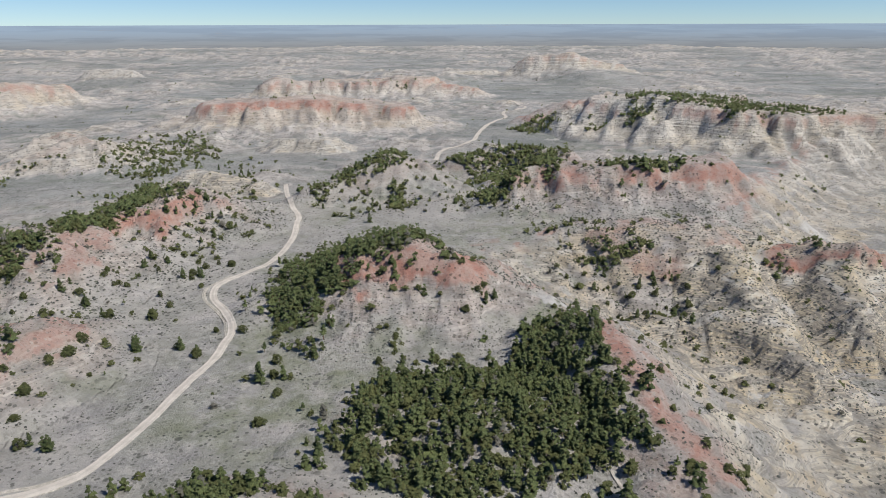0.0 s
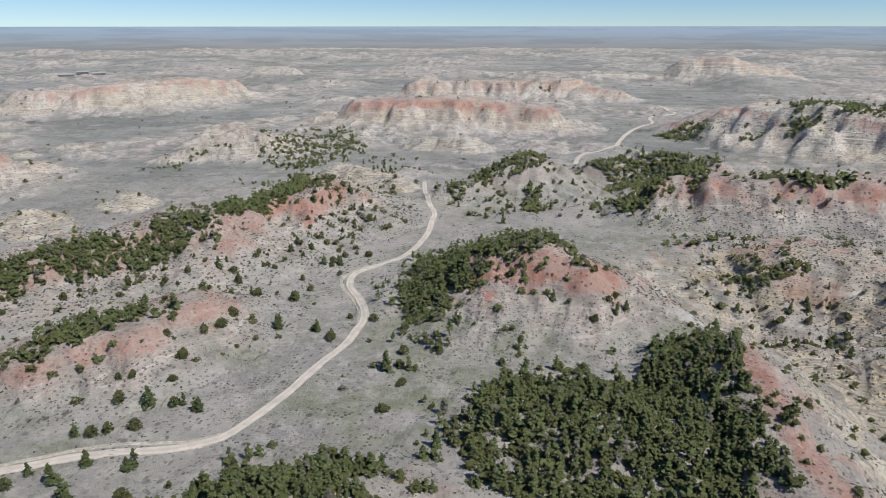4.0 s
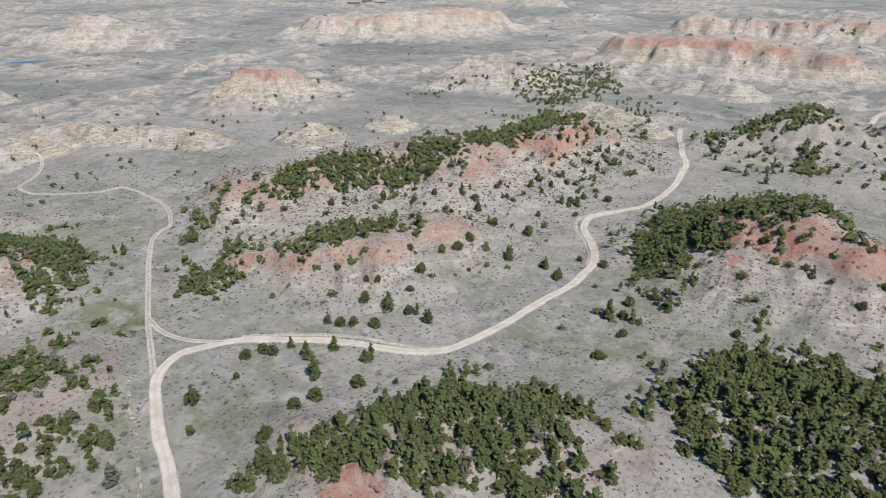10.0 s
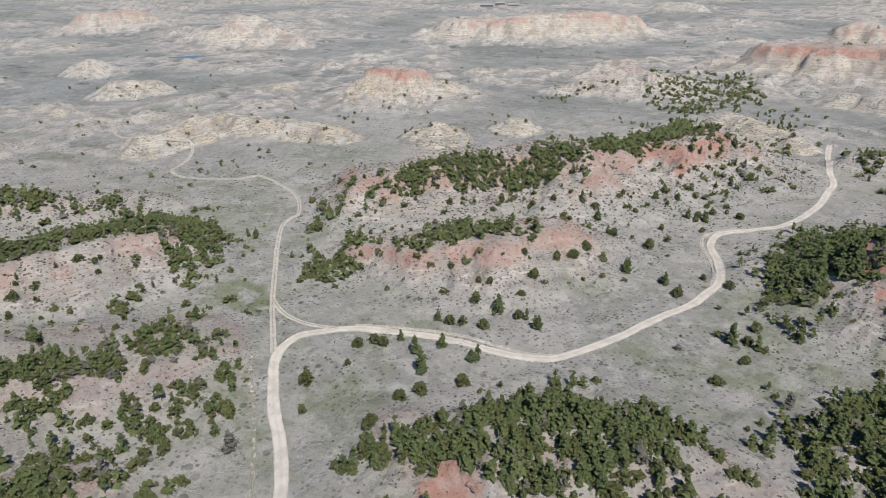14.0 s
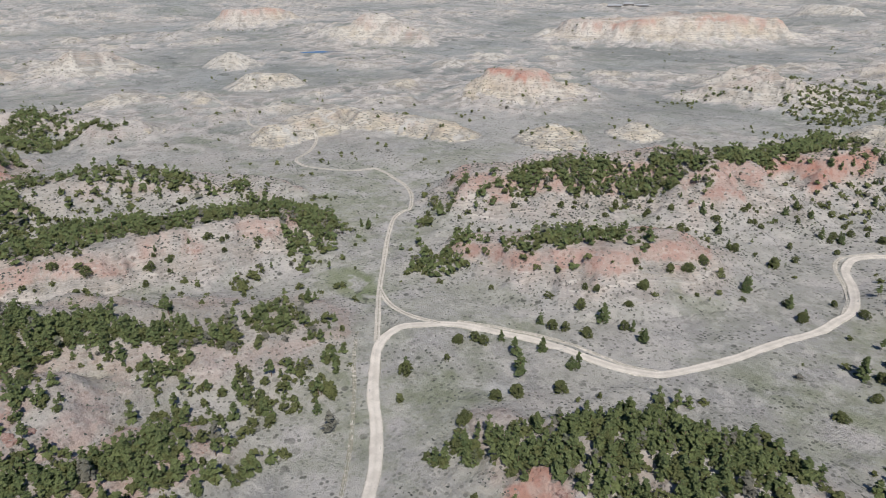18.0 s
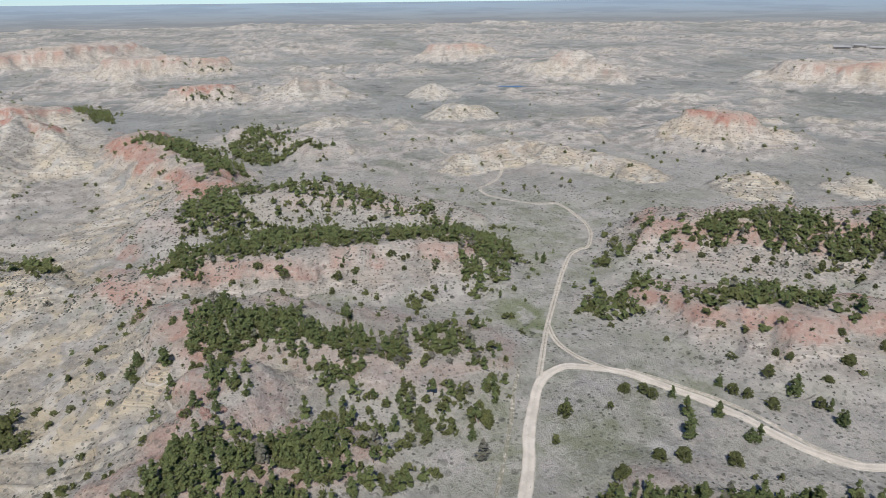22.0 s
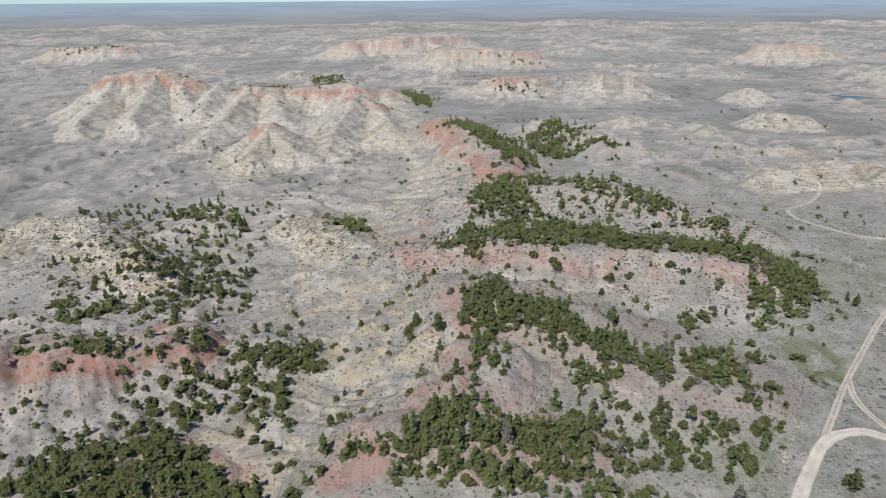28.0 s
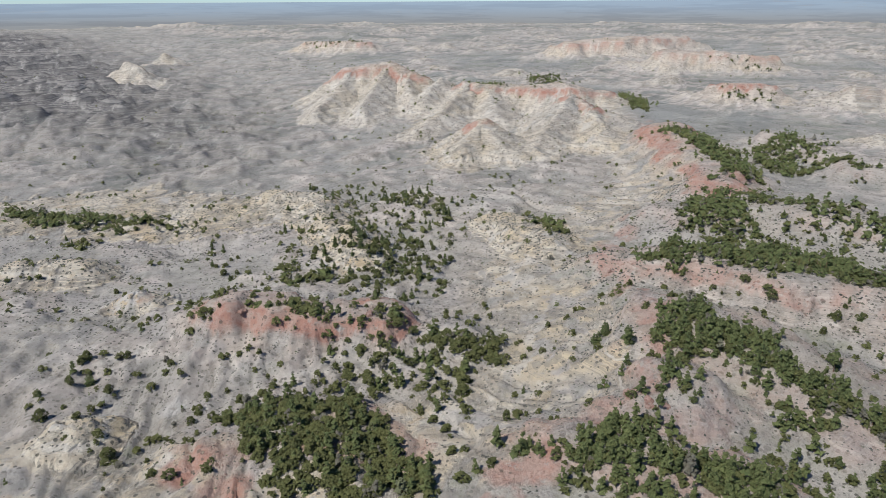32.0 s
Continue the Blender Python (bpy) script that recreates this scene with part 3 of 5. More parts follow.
        h = top[seg] * (1 - frac) + top[nxt] * frac
        w = (reach[seg] * (1 - frac) + reach[nxt] * frac) * skirt
        # gullies run straight down from the crest
        fx, fy = cx[seg] * (1 - frac) + cx[nxt] * frac, cy[seg] * (1 - frac) + cy[nxt] * frac
        ux, uy = (wx - fx) / np.maximum(d, 0.5), (wy - fy) / np.maximum(d, 0.5)
        keep = 0.09 if cover == "clay" else 0.22
        qx, qy = fx + ux * size * 0.9 + keep * (px - fx), fy + uy * size * 0.9 + keep * (py - fy)
        lam = np.clip(size * 0.38, 9, 24) if cover not in ("clay", "pink") else np.clip(size * (0.26 if size < 46 else 0.36), 7, 30)
        vein = ridged(qx / lam, qy / lam, 3, 61 + k) * 0.7 + 0.3 * ridged(qx / (lam * 3), qy / (lam * 3), 2, 65 + k)
        u = (d - flat * (0.8 + 0.35 * fbm(px / 30, py / 30, 2, 161 + k))) / w
        u = u + (0.7 * stray * fbm(px / (size * 0.5), py / (size * 0.5), 4, 71 + k) + rough * 0.18 * (0.74 - vein)) * ease(-0.15, 0.3, u)
        slope = np.clip(1 - np.clip(u, 0, 1), 0, 1) ** (1.15 if skirt == 1.0 else 1.7 if cover == "pink" else 1.4)
        p = (1 - cliff) * slope + cliff * ease(0.42 / skirt, 0.1 / skirt, u)
        z = h * p
        gnaw = ease(0.05, 0.3, p) * (1 - 0.6 * ease(0.8, 1, p))
        groove_ = np.clip((0.88 - vein) / 0.34, 0, 1)
        z = z - gnaw * rough * (np.clip(0.2 * h, 0, 0.3 * lam) if cover == "clay" else np.clip(0.15 * h, 0, 6) if cover == "pink" else np.clip(0.10 * h, 0, 3.0)) * groove_ + (0.018 if cover == "clay" else 0.05) * h * gnaw * fbm(px / 8, py / 8, 4, 81 + k)
        if cover == "clay":
            z = z + 0.4 * gnaw * nick.flat[near]
            z = ledges(z + 0.5 * fbm(px / 9, py / 9, 2, 91), 4.2, 0.22 * rough)
        win = (z > best.flat[near]) & (z > 0.12)
        idx = near[win]
        best.flat[idx], which.flat[idx], part.flat[idx], vale.flat[idx] = z[win], k, p[win], vein[win]
    z = low + best - best / (best + 6) * rough_low * 0.95
    ids = np.clip(which, 0, None)
    kind = np.array([("clay", "scoria", "pink", "grove").index(h[1]) for h in HILLS])[ids]
    redness = np.array([h[4] for h in HILLS])[ids]
    on = (which >= 0) & (best > 0.5)
    wob = fbm(x / 13, y / 13, 4, 81)
    broad = fbm(x / 55, y / 55, 2, 83)
    level = part + 0.16 * wob + 0.05 * fine
    foot = np.where(kind == 2, 0.74, np.where(kind == 0, 0.73, 0.56))
    rim = ease(foot, foot + 0.1, level + 0.10 * (vale - 0.6)) * (1 - 0.8 * ease(0.93, 1.0, part)) * ease(-0.45, 0.05, broad + 0.5 * wob + 0.45 * redness - 0.1)
    cap = np.where((kind == 0) | (kind == 2), np.clip(1.7 * redness, 0, 1), redness)
    red = np.where(on, cap * (rim * np.where(kind == 3, 0.7, 1) + 0.15 * ease(0.2, 0.5, level) * (kind != 0)), 0)
    clay = np.where(on, np.select([kind == 0, kind == 1, kind == 2], [(0.3 + 0.65 * ease(0.42, 0.66, vale)) * ease(0.02, 0.1, part), 0.5 * ease(0.1, 0.4, level), 0.75 * ease(0.1, 0.3, level)],
                                  0.3 * ease(0.3, 0.6, level)),
                    bad * ease(np.where(b > a, 0.0, -0.10), 0.14, gully + 0.5 * gully2 + 0.5 * rill + 0.10 * wob) * np.where(b > a, 0.3 + 0.6 * ease(320, 600, b), 0.65 + 0.2 * ease(250, 500, a)))
    clay = np.maximum(clay, (1 - bad) * broken * np.maximum(ease(0.06, 0.25, mound + 0.1 * wob), 0.8 * ease(0.0, 0.14, cut + 0.08 * wob)) * 0.6)
    shale = bad * np.where(b > a, ease(240, 560, b), ease(110, 420, a)) * np.where(on, 0, 1)
    clay = np.maximum(clay, (1 - bad) * ease(0.3, 0.7, wob + 0.6 * broad) * 0.35)
    # the scarps that drop from the prairie into the badlands
    scarp = np.maximum(ease(-12, 8, a) * ease(95, 40, a), ease(-14, 8, b) * ease(110, 45, b)) * ease(-0.5, 0.1, wob + 0.3) * (r < 1000)
    clay = np.maximum(clay, 0.6 * scarp)
    brow = np.maximum(ease(-16, -2, a) * ease(12, 0, a), ease(-16, -2, b) * ease(14, 0, b)) * ease(0.1, 0.4, wob + 0.5 * broad) * (r < 700)
    red = np.maximum(red, 0.65 * brow)
    streak = fbm(x / 240, y / 70, 5, 93)
    clay = np.maximum(clay, ease(900, 1600, r) * ease(0.25, 0.55, streak) * 0.45)
    green = np.clip((1 - np.maximum(red, clay)) * (0.25 + 0.6 * ease(-0.2, 0.4, fbm(x / 90, y / 90, 3, 95))), 0, 1) * (1 - 0.6 * bad)
    green = np.maximum(green, ease(34, 6, np.hypot((x + 205) * 0.6, (y - 96) * 1.2)) * (1 - clay))
    white = ease(0.72, 0.95, fbm(x / 17, y / 17, 4, 97) + 0.2 * clay) * np.where(on & (kind != 0), 0.1, 0.2 + 0.6 * clay)
    for wx, wy, size in ((47, 252, 7), (41, 284, 5), (243, 403, 9), (-120, 99, 3.5), (-116, 104, 3.5), (-109, 114, 3), (-118, -161, 5), (-163, -236, 8), (-104, -175, 5), (119, 210, 4), (165, 215, 5)):
        white = np.maximum(white, ease(size, 0.3 * size, np.hypot((x - wx) * 0.6, y - wy) + 1.6 * wob))
    lip = line_distance(x, y, LIP)[0]
    red = np.maximum(red, 0.9 * ease(7, 2, lip + 2.5 * wob))
    for rx, ry, size in ((-76, 79, 6), (-84, 80, 5), (-83, 76, 5), (-98, -126, 9), (-93, -112, 9), (-92, -130, 7), (-131, -39, 8), (-126, -46, 7)):
        red = np.maximum(red, 0.9 * ease(size, 0.4 * size, np.hypot(x - rx, y - ry) + 2.5 * wob))
    # grows with distance from the eye: sage cover plus haze put into colour
    sage_haze = ease(260, 720, r) * (0.6 + 0.4 * ease(-0.3, 0.2, streak))
    pale = np.where(on, np.select([kind == 0, kind == 1, kind == 2], [1.0 * ease(0.05, 0.16, level), 0.85 * ease(0.14, 0.34, level), 0.95 * ease(0.03, 0.14, level)],
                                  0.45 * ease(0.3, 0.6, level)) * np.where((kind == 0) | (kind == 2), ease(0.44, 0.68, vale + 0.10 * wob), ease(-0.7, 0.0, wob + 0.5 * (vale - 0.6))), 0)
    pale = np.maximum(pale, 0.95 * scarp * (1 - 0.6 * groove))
    pale = np.maximum(pale, ease(700, 1500, r) * ease(0.42, 0.6, streak) * 0.6)
    pale = np.maximum(pale, (1 - bad) * broken * 0.95 * np.maximum(ease(0.08, 0.2, mound), ease(0.03, 0.12, cut)))
    pale = np.maximum(pale, np.where(b > a, 0.9 - 0.55 * ease(250, 520, b), 0.9 - 0.4 * ease(160, 420, a)) * bad * ease(0.10, 0.34, 0.7 * gully + 0.4 * rill + 0.1 * wob + 0.8 * domes) * (1 - 0.3 * ease(700, 1300, r)))
    pale = pale * (1 - 0.72 * shale)
    return z, low, np.where(on, which, -1), np.stack([red, clay, green, white, sage_haze, pale, shale, np.where(on, vale, 0.62 + rill)], -1)


def mesh_from(name, verts, faces, cover=None, mats=(), smooth=True):
    """A mesh of quads or triangles from arrays."""
    verts, faces = np.asarray(verts, np.float32), np.asarray(faces, np.int32)
    me = bpy.data.meshes.new(name)
    me.vertices.add(len(verts))
    me.vertices.foreach_set("co", verts.ravel())
    side = faces.shape[1]
    me.loops.add(faces.size)
    me.loops.foreach_set("vertex_index", faces.ravel())
    me.polygons.add(len(faces))
    me.polygons.foreach_set("loop_start", np.arange(0, faces.size, side, dtype=np.int32))
    me.update(calc_edges=True)
    me.polygons.foreach_set("use_smooth", np.full(len(faces), smooth))
    if cover is not None:
        att = me.color_attributes.new("cover", "FLOAT_COLOR", "POINT")
        att.data.foreach_set("color", np.ascontiguousarray(cover[:, :4], np.float32).ravel())
        if cover.shape[1] == 8:
            att = me.color_attributes.new("more", "FLOAT_COLOR", "POINT")
            att.data.foreach_set("color", np.ascontiguousarray(cover[:, 4:], np.float32).ravel())
    for m in mats:
        me.materials.append(m)
    return me


HILL_LABELS = {
    "clay": "bare {} of banded grey and buff clay cut by gullies",
    "scoria": "{} with a red burnt-rock rim over pale stony slopes",
    "pink": "{} with a dull pink top and grassy grey flanks",
    "grove": "{} of dry grey soil under dark green conifers",
}
angles = np.radians(np.concatenate([np.arange(-162, 44.01, 0.2), np.arange(46, 197, 2.5)]))
rings = [0.0, 15, 35, 55, 70, 84]
while rings[-1] < 3420:
    rings.append(rings[-1] * (1 + float(np.interp(rings[-1], (84, 450, 1200, 4000), (0.0066, 0.0062, 0.009, 0.02)))))
rings = np.array(rings)
rings[-1] = 3420
across, out = np.meshgrid(angles, rings)
GX, GY = out * np.sin(across), out * np.cos(across)
GZ, GLOW, GID, GCOVER = land(GX, GY)
rows_, cols_ = GX.shape


def surface(x, y):
    """The ground's height at places x, y, read off the built land, with the hill there and the cover."""
    x, y = np.asarray(x, float), np.asarray(y, float)
    turn = (np.degrees(np.arctan2(x, y)) + 162) % 360 - 162
    c = np.interp(np.radians(turn), angles, np.arange(cols_))
    q = np.interp(np.hypot(x, y), rings, np.arange(rows_))
    c0, q0 = np.minimum(c.astype(int), cols_ - 2), np.minimum(q.astype(int), rows_ - 2)
    fc, fq = c - c0, q - q0
    z = (GZ[q0, c0] * (1 - fc) + GZ[q0, c0 + 1] * fc) * (1 - fq) + (GZ[q0 + 1, c0] * (1 - fc) + GZ[q0 + 1, c0 + 1] * fc) * fq
    near = np.round(q).astype(int), np.round(c).astype(int)
    return z, GLOW[near], GID[near], GCOVER[near]


i0 = (np.arange(rows_ - 1)[:, None] * cols_ + np.arange(cols_)[None, :])
step_ = np.where(np.arange(cols_) == cols_ - 1, 1 - cols_, 1)[None, :]
QUADS = np.stack([i0, i0 + step_, i0 + cols_ + step_, i0 + cols_], -1).reshape(-1, 4)
flat_id = GID.ravel()
face_ids = flat_id[QUADS]
face_id = face_ids.max(1)
sunk = np.where(GID >= 0, GLOW - 0.5, GZ)
buried = (GZ - sunk).ravel()[QUADS].min(1) > 3.0
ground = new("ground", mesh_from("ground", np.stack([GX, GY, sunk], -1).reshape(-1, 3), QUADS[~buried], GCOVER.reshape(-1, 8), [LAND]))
tagged(ground, "dry grey-green sagebrush prairie running out to far badlands", "ground", kind="structure")
# ring round the land that carries the painted, self-lit haze
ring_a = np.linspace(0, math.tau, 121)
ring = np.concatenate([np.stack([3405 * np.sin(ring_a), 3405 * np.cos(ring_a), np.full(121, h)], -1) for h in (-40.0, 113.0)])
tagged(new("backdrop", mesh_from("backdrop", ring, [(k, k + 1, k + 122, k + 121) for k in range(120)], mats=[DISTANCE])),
       "glowing backdrop painted as a pale blue-grey hazy plain", "distance", kind="structure")
whole = np.stack([GX, GY, GZ], -1).reshape(-1, 3)
cover_flat = GCOVER.reshape(-1, 8)
for k, (name, cover, *_) in enumerate(HILLS):
    mine = QUADS[face_id == k]
    if len(mine) < 4:
        continue
    used, faces = np.unique(mine, return_inverse=True)
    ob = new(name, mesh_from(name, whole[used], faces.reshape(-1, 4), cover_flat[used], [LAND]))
    tagged(ob, HILL_LABELS[cover].format(name.replace("_", " ")), "hill", kind="structure")


# ---------------------------------------------------------------- roads
def ribbon(pts, step=2.0):
    """A smooth line through points."""
    p = np.array(pts, float)
    dense = []
    for k in range(len(p) - 1):
        a, b, c, d = p[max(k - 1, 0)], p[k], p[k + 1], p[min(k + 2, len(p) - 1)]
        count = max(2, int(np.hypot(*(c - b)) / step))
        for t in np.arange(count) / count:
            dense.append(0.5 * ((2 * b) + (c - a) * t + (2 * a - 5 * b + 4 * c - d) * t * t + (3 * b - a - 3 * c + d) * t ** 3))
    dense.append(p[-1])
    return np.array(dense)


def road(name, label, pts, width, worn, lift=0.12, faded=0.0):
    line = ribbon(pts)
    tangent = np.gradient(line, axis=0)
    tangent /= np.linalg.norm(tangent, axis=1)[:, None]
    side = np.stack([tangent[:, 1], -tangent[:, 0]], -1)
    span = np.linspace(-0.5, 0.5, 13)
    rag = 1 + 0.12 * fbm(line[:, 0] / 9, line[:, 1] / 9, 3, 7)
    place = line[:, None, :] + side[:, None, :] * (span[None, :, None] * width * rag[:, None, None])
    z = surface(place[..., 0], place[..., 1])[0]
    smooth_z = np.stack([np.convolve(np.pad(z.mean(1), 4, "edge"), np.ones(9) / 9, "valid")] * 13, 1)
    z = np.maximum(z, 0.3 * z + 0.7 * smooth_z) + lift
    shape = -0.10 * np.exp(-((np.abs(span) - 0.24) / 0.09) ** 2)
    edge = np.clip((np.abs(span) - 0.36) / 0.14, 0, 1) ** 1.5
    z = z + shape[None, :] - 0.3 * (edge[None, :] > 0.99)
    mid = np.exp(-(span / 0.1) ** 2) * worn
    grass = np.clip(np.maximum(np.maximum(edge, mid), faded), 0, 1)
    cover = np.zeros((*z.shape, 4))
    cover[..., 0] = grass[None, :]
    m, w = z.shape
    i = (np.arange(m - 1)[:, None] * w + np.arange(w - 1)[None, :])
    faces = np.stack([i, i + 1, i + w + 1, i + w], -1).reshape(-1, 4)
    ob = new(name, mesh_from(name, np.dstack([place, z]).reshape(-1, 3), faces, cover.reshape(-1, 4), [TRACK]))
    return tagged(ob, label, "dirt road", kind="structure")


MAIN_ROAD = [(-104, 48), (-113, 55), (-127, 63), (-138, 68), (-150, 75), (-159, 81), (-164, 87), (-166, 95), (-162, 102), (-156, 111), (-146, 118), (-136, 126), (-126, 130), (-117, 133), (-109, 136), (-102, 141), (-97, 147), (-91, 169), (-89, 182), (-87, 193), (-84, 208), (-84, 220), (-84, 231), (-93, 250), (-103, 265), (-106, 280), (-98, 293), (-89, 307), (-86, 325), (-86, 349), (-89, 375), (-91, 389), (-99, 407), (-112, 449), (-120, 479)]
road("road_main", "pale two-rut dirt road winding through the prairie valley", MAIN_ROAD, 3.9, 0.2)
FAR_ROAD = [(-7, 567), (0, 618), (26, 648), (42, 733), (57, 791), (81, 850), (82, 880), (118, 942), (110, 975), (100, 980)]
road("road_far", "pale dirt road crossing the open plain beyond", FAR_ROAD, 5.0, 0.1, 0.5)
SPUR = [(-163, 83), (-175, 90), (-194, 101), (-211, 112), (-228, 123), (-245, 135), (-259, 146), (-263, 154), (-265, 159), (-295, 175), (-333, 178), (-337, 168), (-345, 158), (-360, 146), (-382, 145), (-401, 164), (-428, 179), (-430, 171), (-435, 159), (-475, 154), (-503, 155), (-540, 167), (-565, 159), (-614, 162), (-660, 163)]
road("road_spur", "faint two-rut track branching off across green grass", SPUR, 2.3, 0.9, 0.12, 0.30)
road("road_link", "worn wheel track cutting the corner of the fork", [(-197, 103), (-186, 100), (-176, 100), (-168, 102), (-160, 106)], 2.2, 0.9, 0.12, 0.2)

road("road_braid", "old wheel ruts running beside the dirt road", [(-158, 112), (-147, 121), (-137, 129), (-126, 134), (-116, 137), (-107, 140), (-99, 146)], 1.7, 0.8, 0.1, 0.45)
road("road_cutoff", "faded wheel ruts on the inside of a bend", [(-84, 224), (-89, 238), (-96, 250), (-106, 263), (-110, 276), (-103, 291)], 1.8, 0.8, 0.1, 0.4)
road("foot_trail", "narrow red-brown trail down a bare clearing", [(43, 145), (44, 142), (45, 137), (48, 128), (50, 119)], 1.0, 0.1, 0.08, 0.15)
road("road_old", "nearly overgrown wheel track through the grass", [(-171, 80), (-158, 72), (-144, 65), (-123, 53), (-108, 43)], 1.3, 0.9, 0.06, 0.92)


# ---------------------------------------------------------------- trees and brush
def needle_material(name, dark, light, tips):
    n = Nodes(name, 0.75)
    info = n.make("ShaderNodeObjectInfo").outputs["Random"]
    island = n.make("ShaderNodeNewGeometry").outputs["Random Per Island"]
    blend = n.math("ADD", n.math("MULTIPLY", island, 0.75), n.math("MULTIPLY", info, 0.25))
    tone = n.make("ShaderNodeSeparateColor")
    n.put(tone.inputs[0], n.make("ShaderNodeVertexColor", layer_name="tone").outputs[0])
    blend = n.math("ADD", n.math("MULTIPLY", blend, 0.6), n.math("MULTIPLY", tone.outputs[0], 0.4))
    colour = n.mix(blend, dark, light)
    colour = n.mix(n.step(n.noise(2.6, 4, 0.7), 0.48, 0.7, 0.7), colour, tips)
    colour = n.mix(n.step(tone.outputs[0], 0.955, 0.965, 0.8), colour, (0.20, 0.185, 0.165))
    n.shader.inputs["Subsurface Weight"].default_value = 0.0
    n.bump(n.noise(7.0, 3, 0.7), 0.9, 0.35)
    return n.done(colour)


def bark_material(name, a, b):
    n = Nodes(name, 0.95)
    grain = n.noise(5.0, 4, 0.7)
    n.bump(grain, 0.7, 0.1)
    return n.done(n.mix(n.step(grain, 0.35, 0.65), a, b))


def brush_material():
    n = Nodes("sage_leaves", 0.9)
    island = n.make("ShaderNodeNewGeometry").outputs["Random Per Island"]
    colour = n.ramp(island, (0.0, (0.062, 0.066, 0.056)), (0.5, (0.115, 0.117, 0.102)), (0.85, (0.20, 0.195, 0.16)), (1.0, (0.10, 0.12, 0.06)))
    n.bump(n.noise(8.0, 3, 0.7), 0.8, 0.2)
    return n.done(colour)


PINE_NEEDLES = needle_material("pine_needles", (0.072, 0.102, 0.042), (0.182, 0.214, 0.082), (0.272, 0.292, 0.125))
JUNIPER_LEAVES = needle_material("juniper_scales", (0.070, 0.084, 0.033), (0.160, 0.170, 0.063), (0.236, 0.236, 0.100))
PINE_BARK = bark_material("pine_bark", (0.16, 0.10, 0.07), (0.25, 0.17, 0.12))
JUNIPER_BARK = bark_material("juniper_bark", (0.17, 0.14, 0.11), (0.26, 0.22, 0.18))
SAGE = brush_material()
rng = np.random.default_rng(4)
TUFT = np.array([(1.25, 0, -0.25), (-0.6, 1.05, -0.1), (-0.65, -1.0, -0.2), (0.1, 0.05, 1.0)], float)
TUFT_FACES = np.array([(0, 1, 3), (1, 2, 3), (2, 0, 3)])


def clumps(centres, sizes, flat):
    """Ragged tufts of foliage, three faces each."""
    m = len(centres)
    a, tilt = rng.uniform(0, math.tau, m), rng.uniform(-0.7, 0.7, (m, 2))
    v = TUFT[None] * rng.uniform(0.55, 1.4, (m, 4, 1)) * np.asarray(sizes)[:, None, None] * (1, 1, flat)
    c, s = np.cos(a)[:, None], np.sin(a)[:, None]
    x, y = v[..., 0] * c - v[..., 1] * s, v[..., 0] * s + v[..., 1] * c
    z = v[..., 2] + v[..., 0] * tilt[:, :1] + v[..., 1] * tilt[:, 1:]
    place = np.stack([x, y, z], -1) + np.asarray(centres)[:, None, :]
    return place.reshape(-1, 3), (TUFT_FACES[None] + 4 * np.arange(m)[:, None, None]).reshape(-1, 3)


def tube(path, radii, sides=5):
    """A tapered stem along a path."""
    verts, faces = [], []
    for (x, y, z), r in zip(path, radii):
        for k in range(sides):
            a = math.tau * k / sides
            verts.append((x + r * math.cos(a), y + r * math.sin(a), z))
    for j in range(len(path) - 1):
        for k in range(sides):
            a, b = j * sides + k, j * sides + (k + 1) % sides
            faces += [(a, b, b + sides), (a, b + sides, a + sides)]
    return np.array(verts), np.array(faces)


def join(*pieces):
    verts, faces, base = [], [], 0
    for v, f in pieces:
        verts.append(v)
        faces.append(f + base)
        base += len(v)
    return np.concatenate(verts), np.concatenate(faces)


def pine_shape(count, limbs=7):
    """Stem and crown of a pine one metre high, to be scaled: whorls of boughs with gaps between them."""
    lean = rng.normal(0, 0.03, 2)
    if limbs:
        stem = tube([(lean[0] * h, lean[1] * h, h * 0.95 - 0.03) for h in (0, 0.3, 0.65, 1.0)], (0.026, 0.02, 0.012, 0.003))
    else:
        stem = tube([(0, 0, -0.03), (lean[0], lean[1], 0.9)], (0.03, 0.004), 3)
    wide, bare = rng.uniform(0.25, 0.36), rng.uniform(0.03, 0.12)
    branches = []
    for k in range(limbs):
        h, a = rng.uniform(bare, 0.8), rng.uniform(0, math.tau)
        r = wide * (1 - h) * 0.9
        branches.append(tube([(0, 0, h - 0.02), (r * 0.6 * math.cos(a), r * 0.6 * math.sin(a), h), (r * math.cos(a), r * math.sin(a), h + 0.03)], (0.009, 0.006, 0.002), 3))
    boughs = max(5, count // 5)
    bh = np.sort(bare + (1 - bare) * rng.uniform(0, 1, boughs) ** 1.1)
    bh[-1] = 0.95
    ba = np.arange(boughs) * 2.4 + rng.uniform(0, 1.2, boughs)
    blunt = rng.uniform(0.45, 0.8)
    breach = wide * (1.02 - bh) ** blunt * np.minimum(1, (bh - bare + 0.12) / 0.2) * rng.uniform(0.55, 1.15, boughs)
    pick = np.concatenate([np.arange(boughs), rng.integers(0, boughs, max(0, count - boughs))])[:count]
    u = rng.uniform(0.25, 1.0, count)
    reach, a = breach[pick] * u, ba[pick] + rng.normal(0, 0.32, count)
    h = bh[pick] + rng.normal(0, 0.018, count) - 0.08 * reach
    centres = np.stack([reach * np.cos(a) + lean[0] * h, reach * np.sin(a) + lean[1] * h, h * 0.97], -1)
    grow = 0.92 * (150 / count) ** 0.42
    sizes = grow * (0.045 + 0.055 * (1 - h)) * rng.uniform(0.7, 1.3, count)
    return join(stem, *branches), clumps(centres, sizes, 0.8)


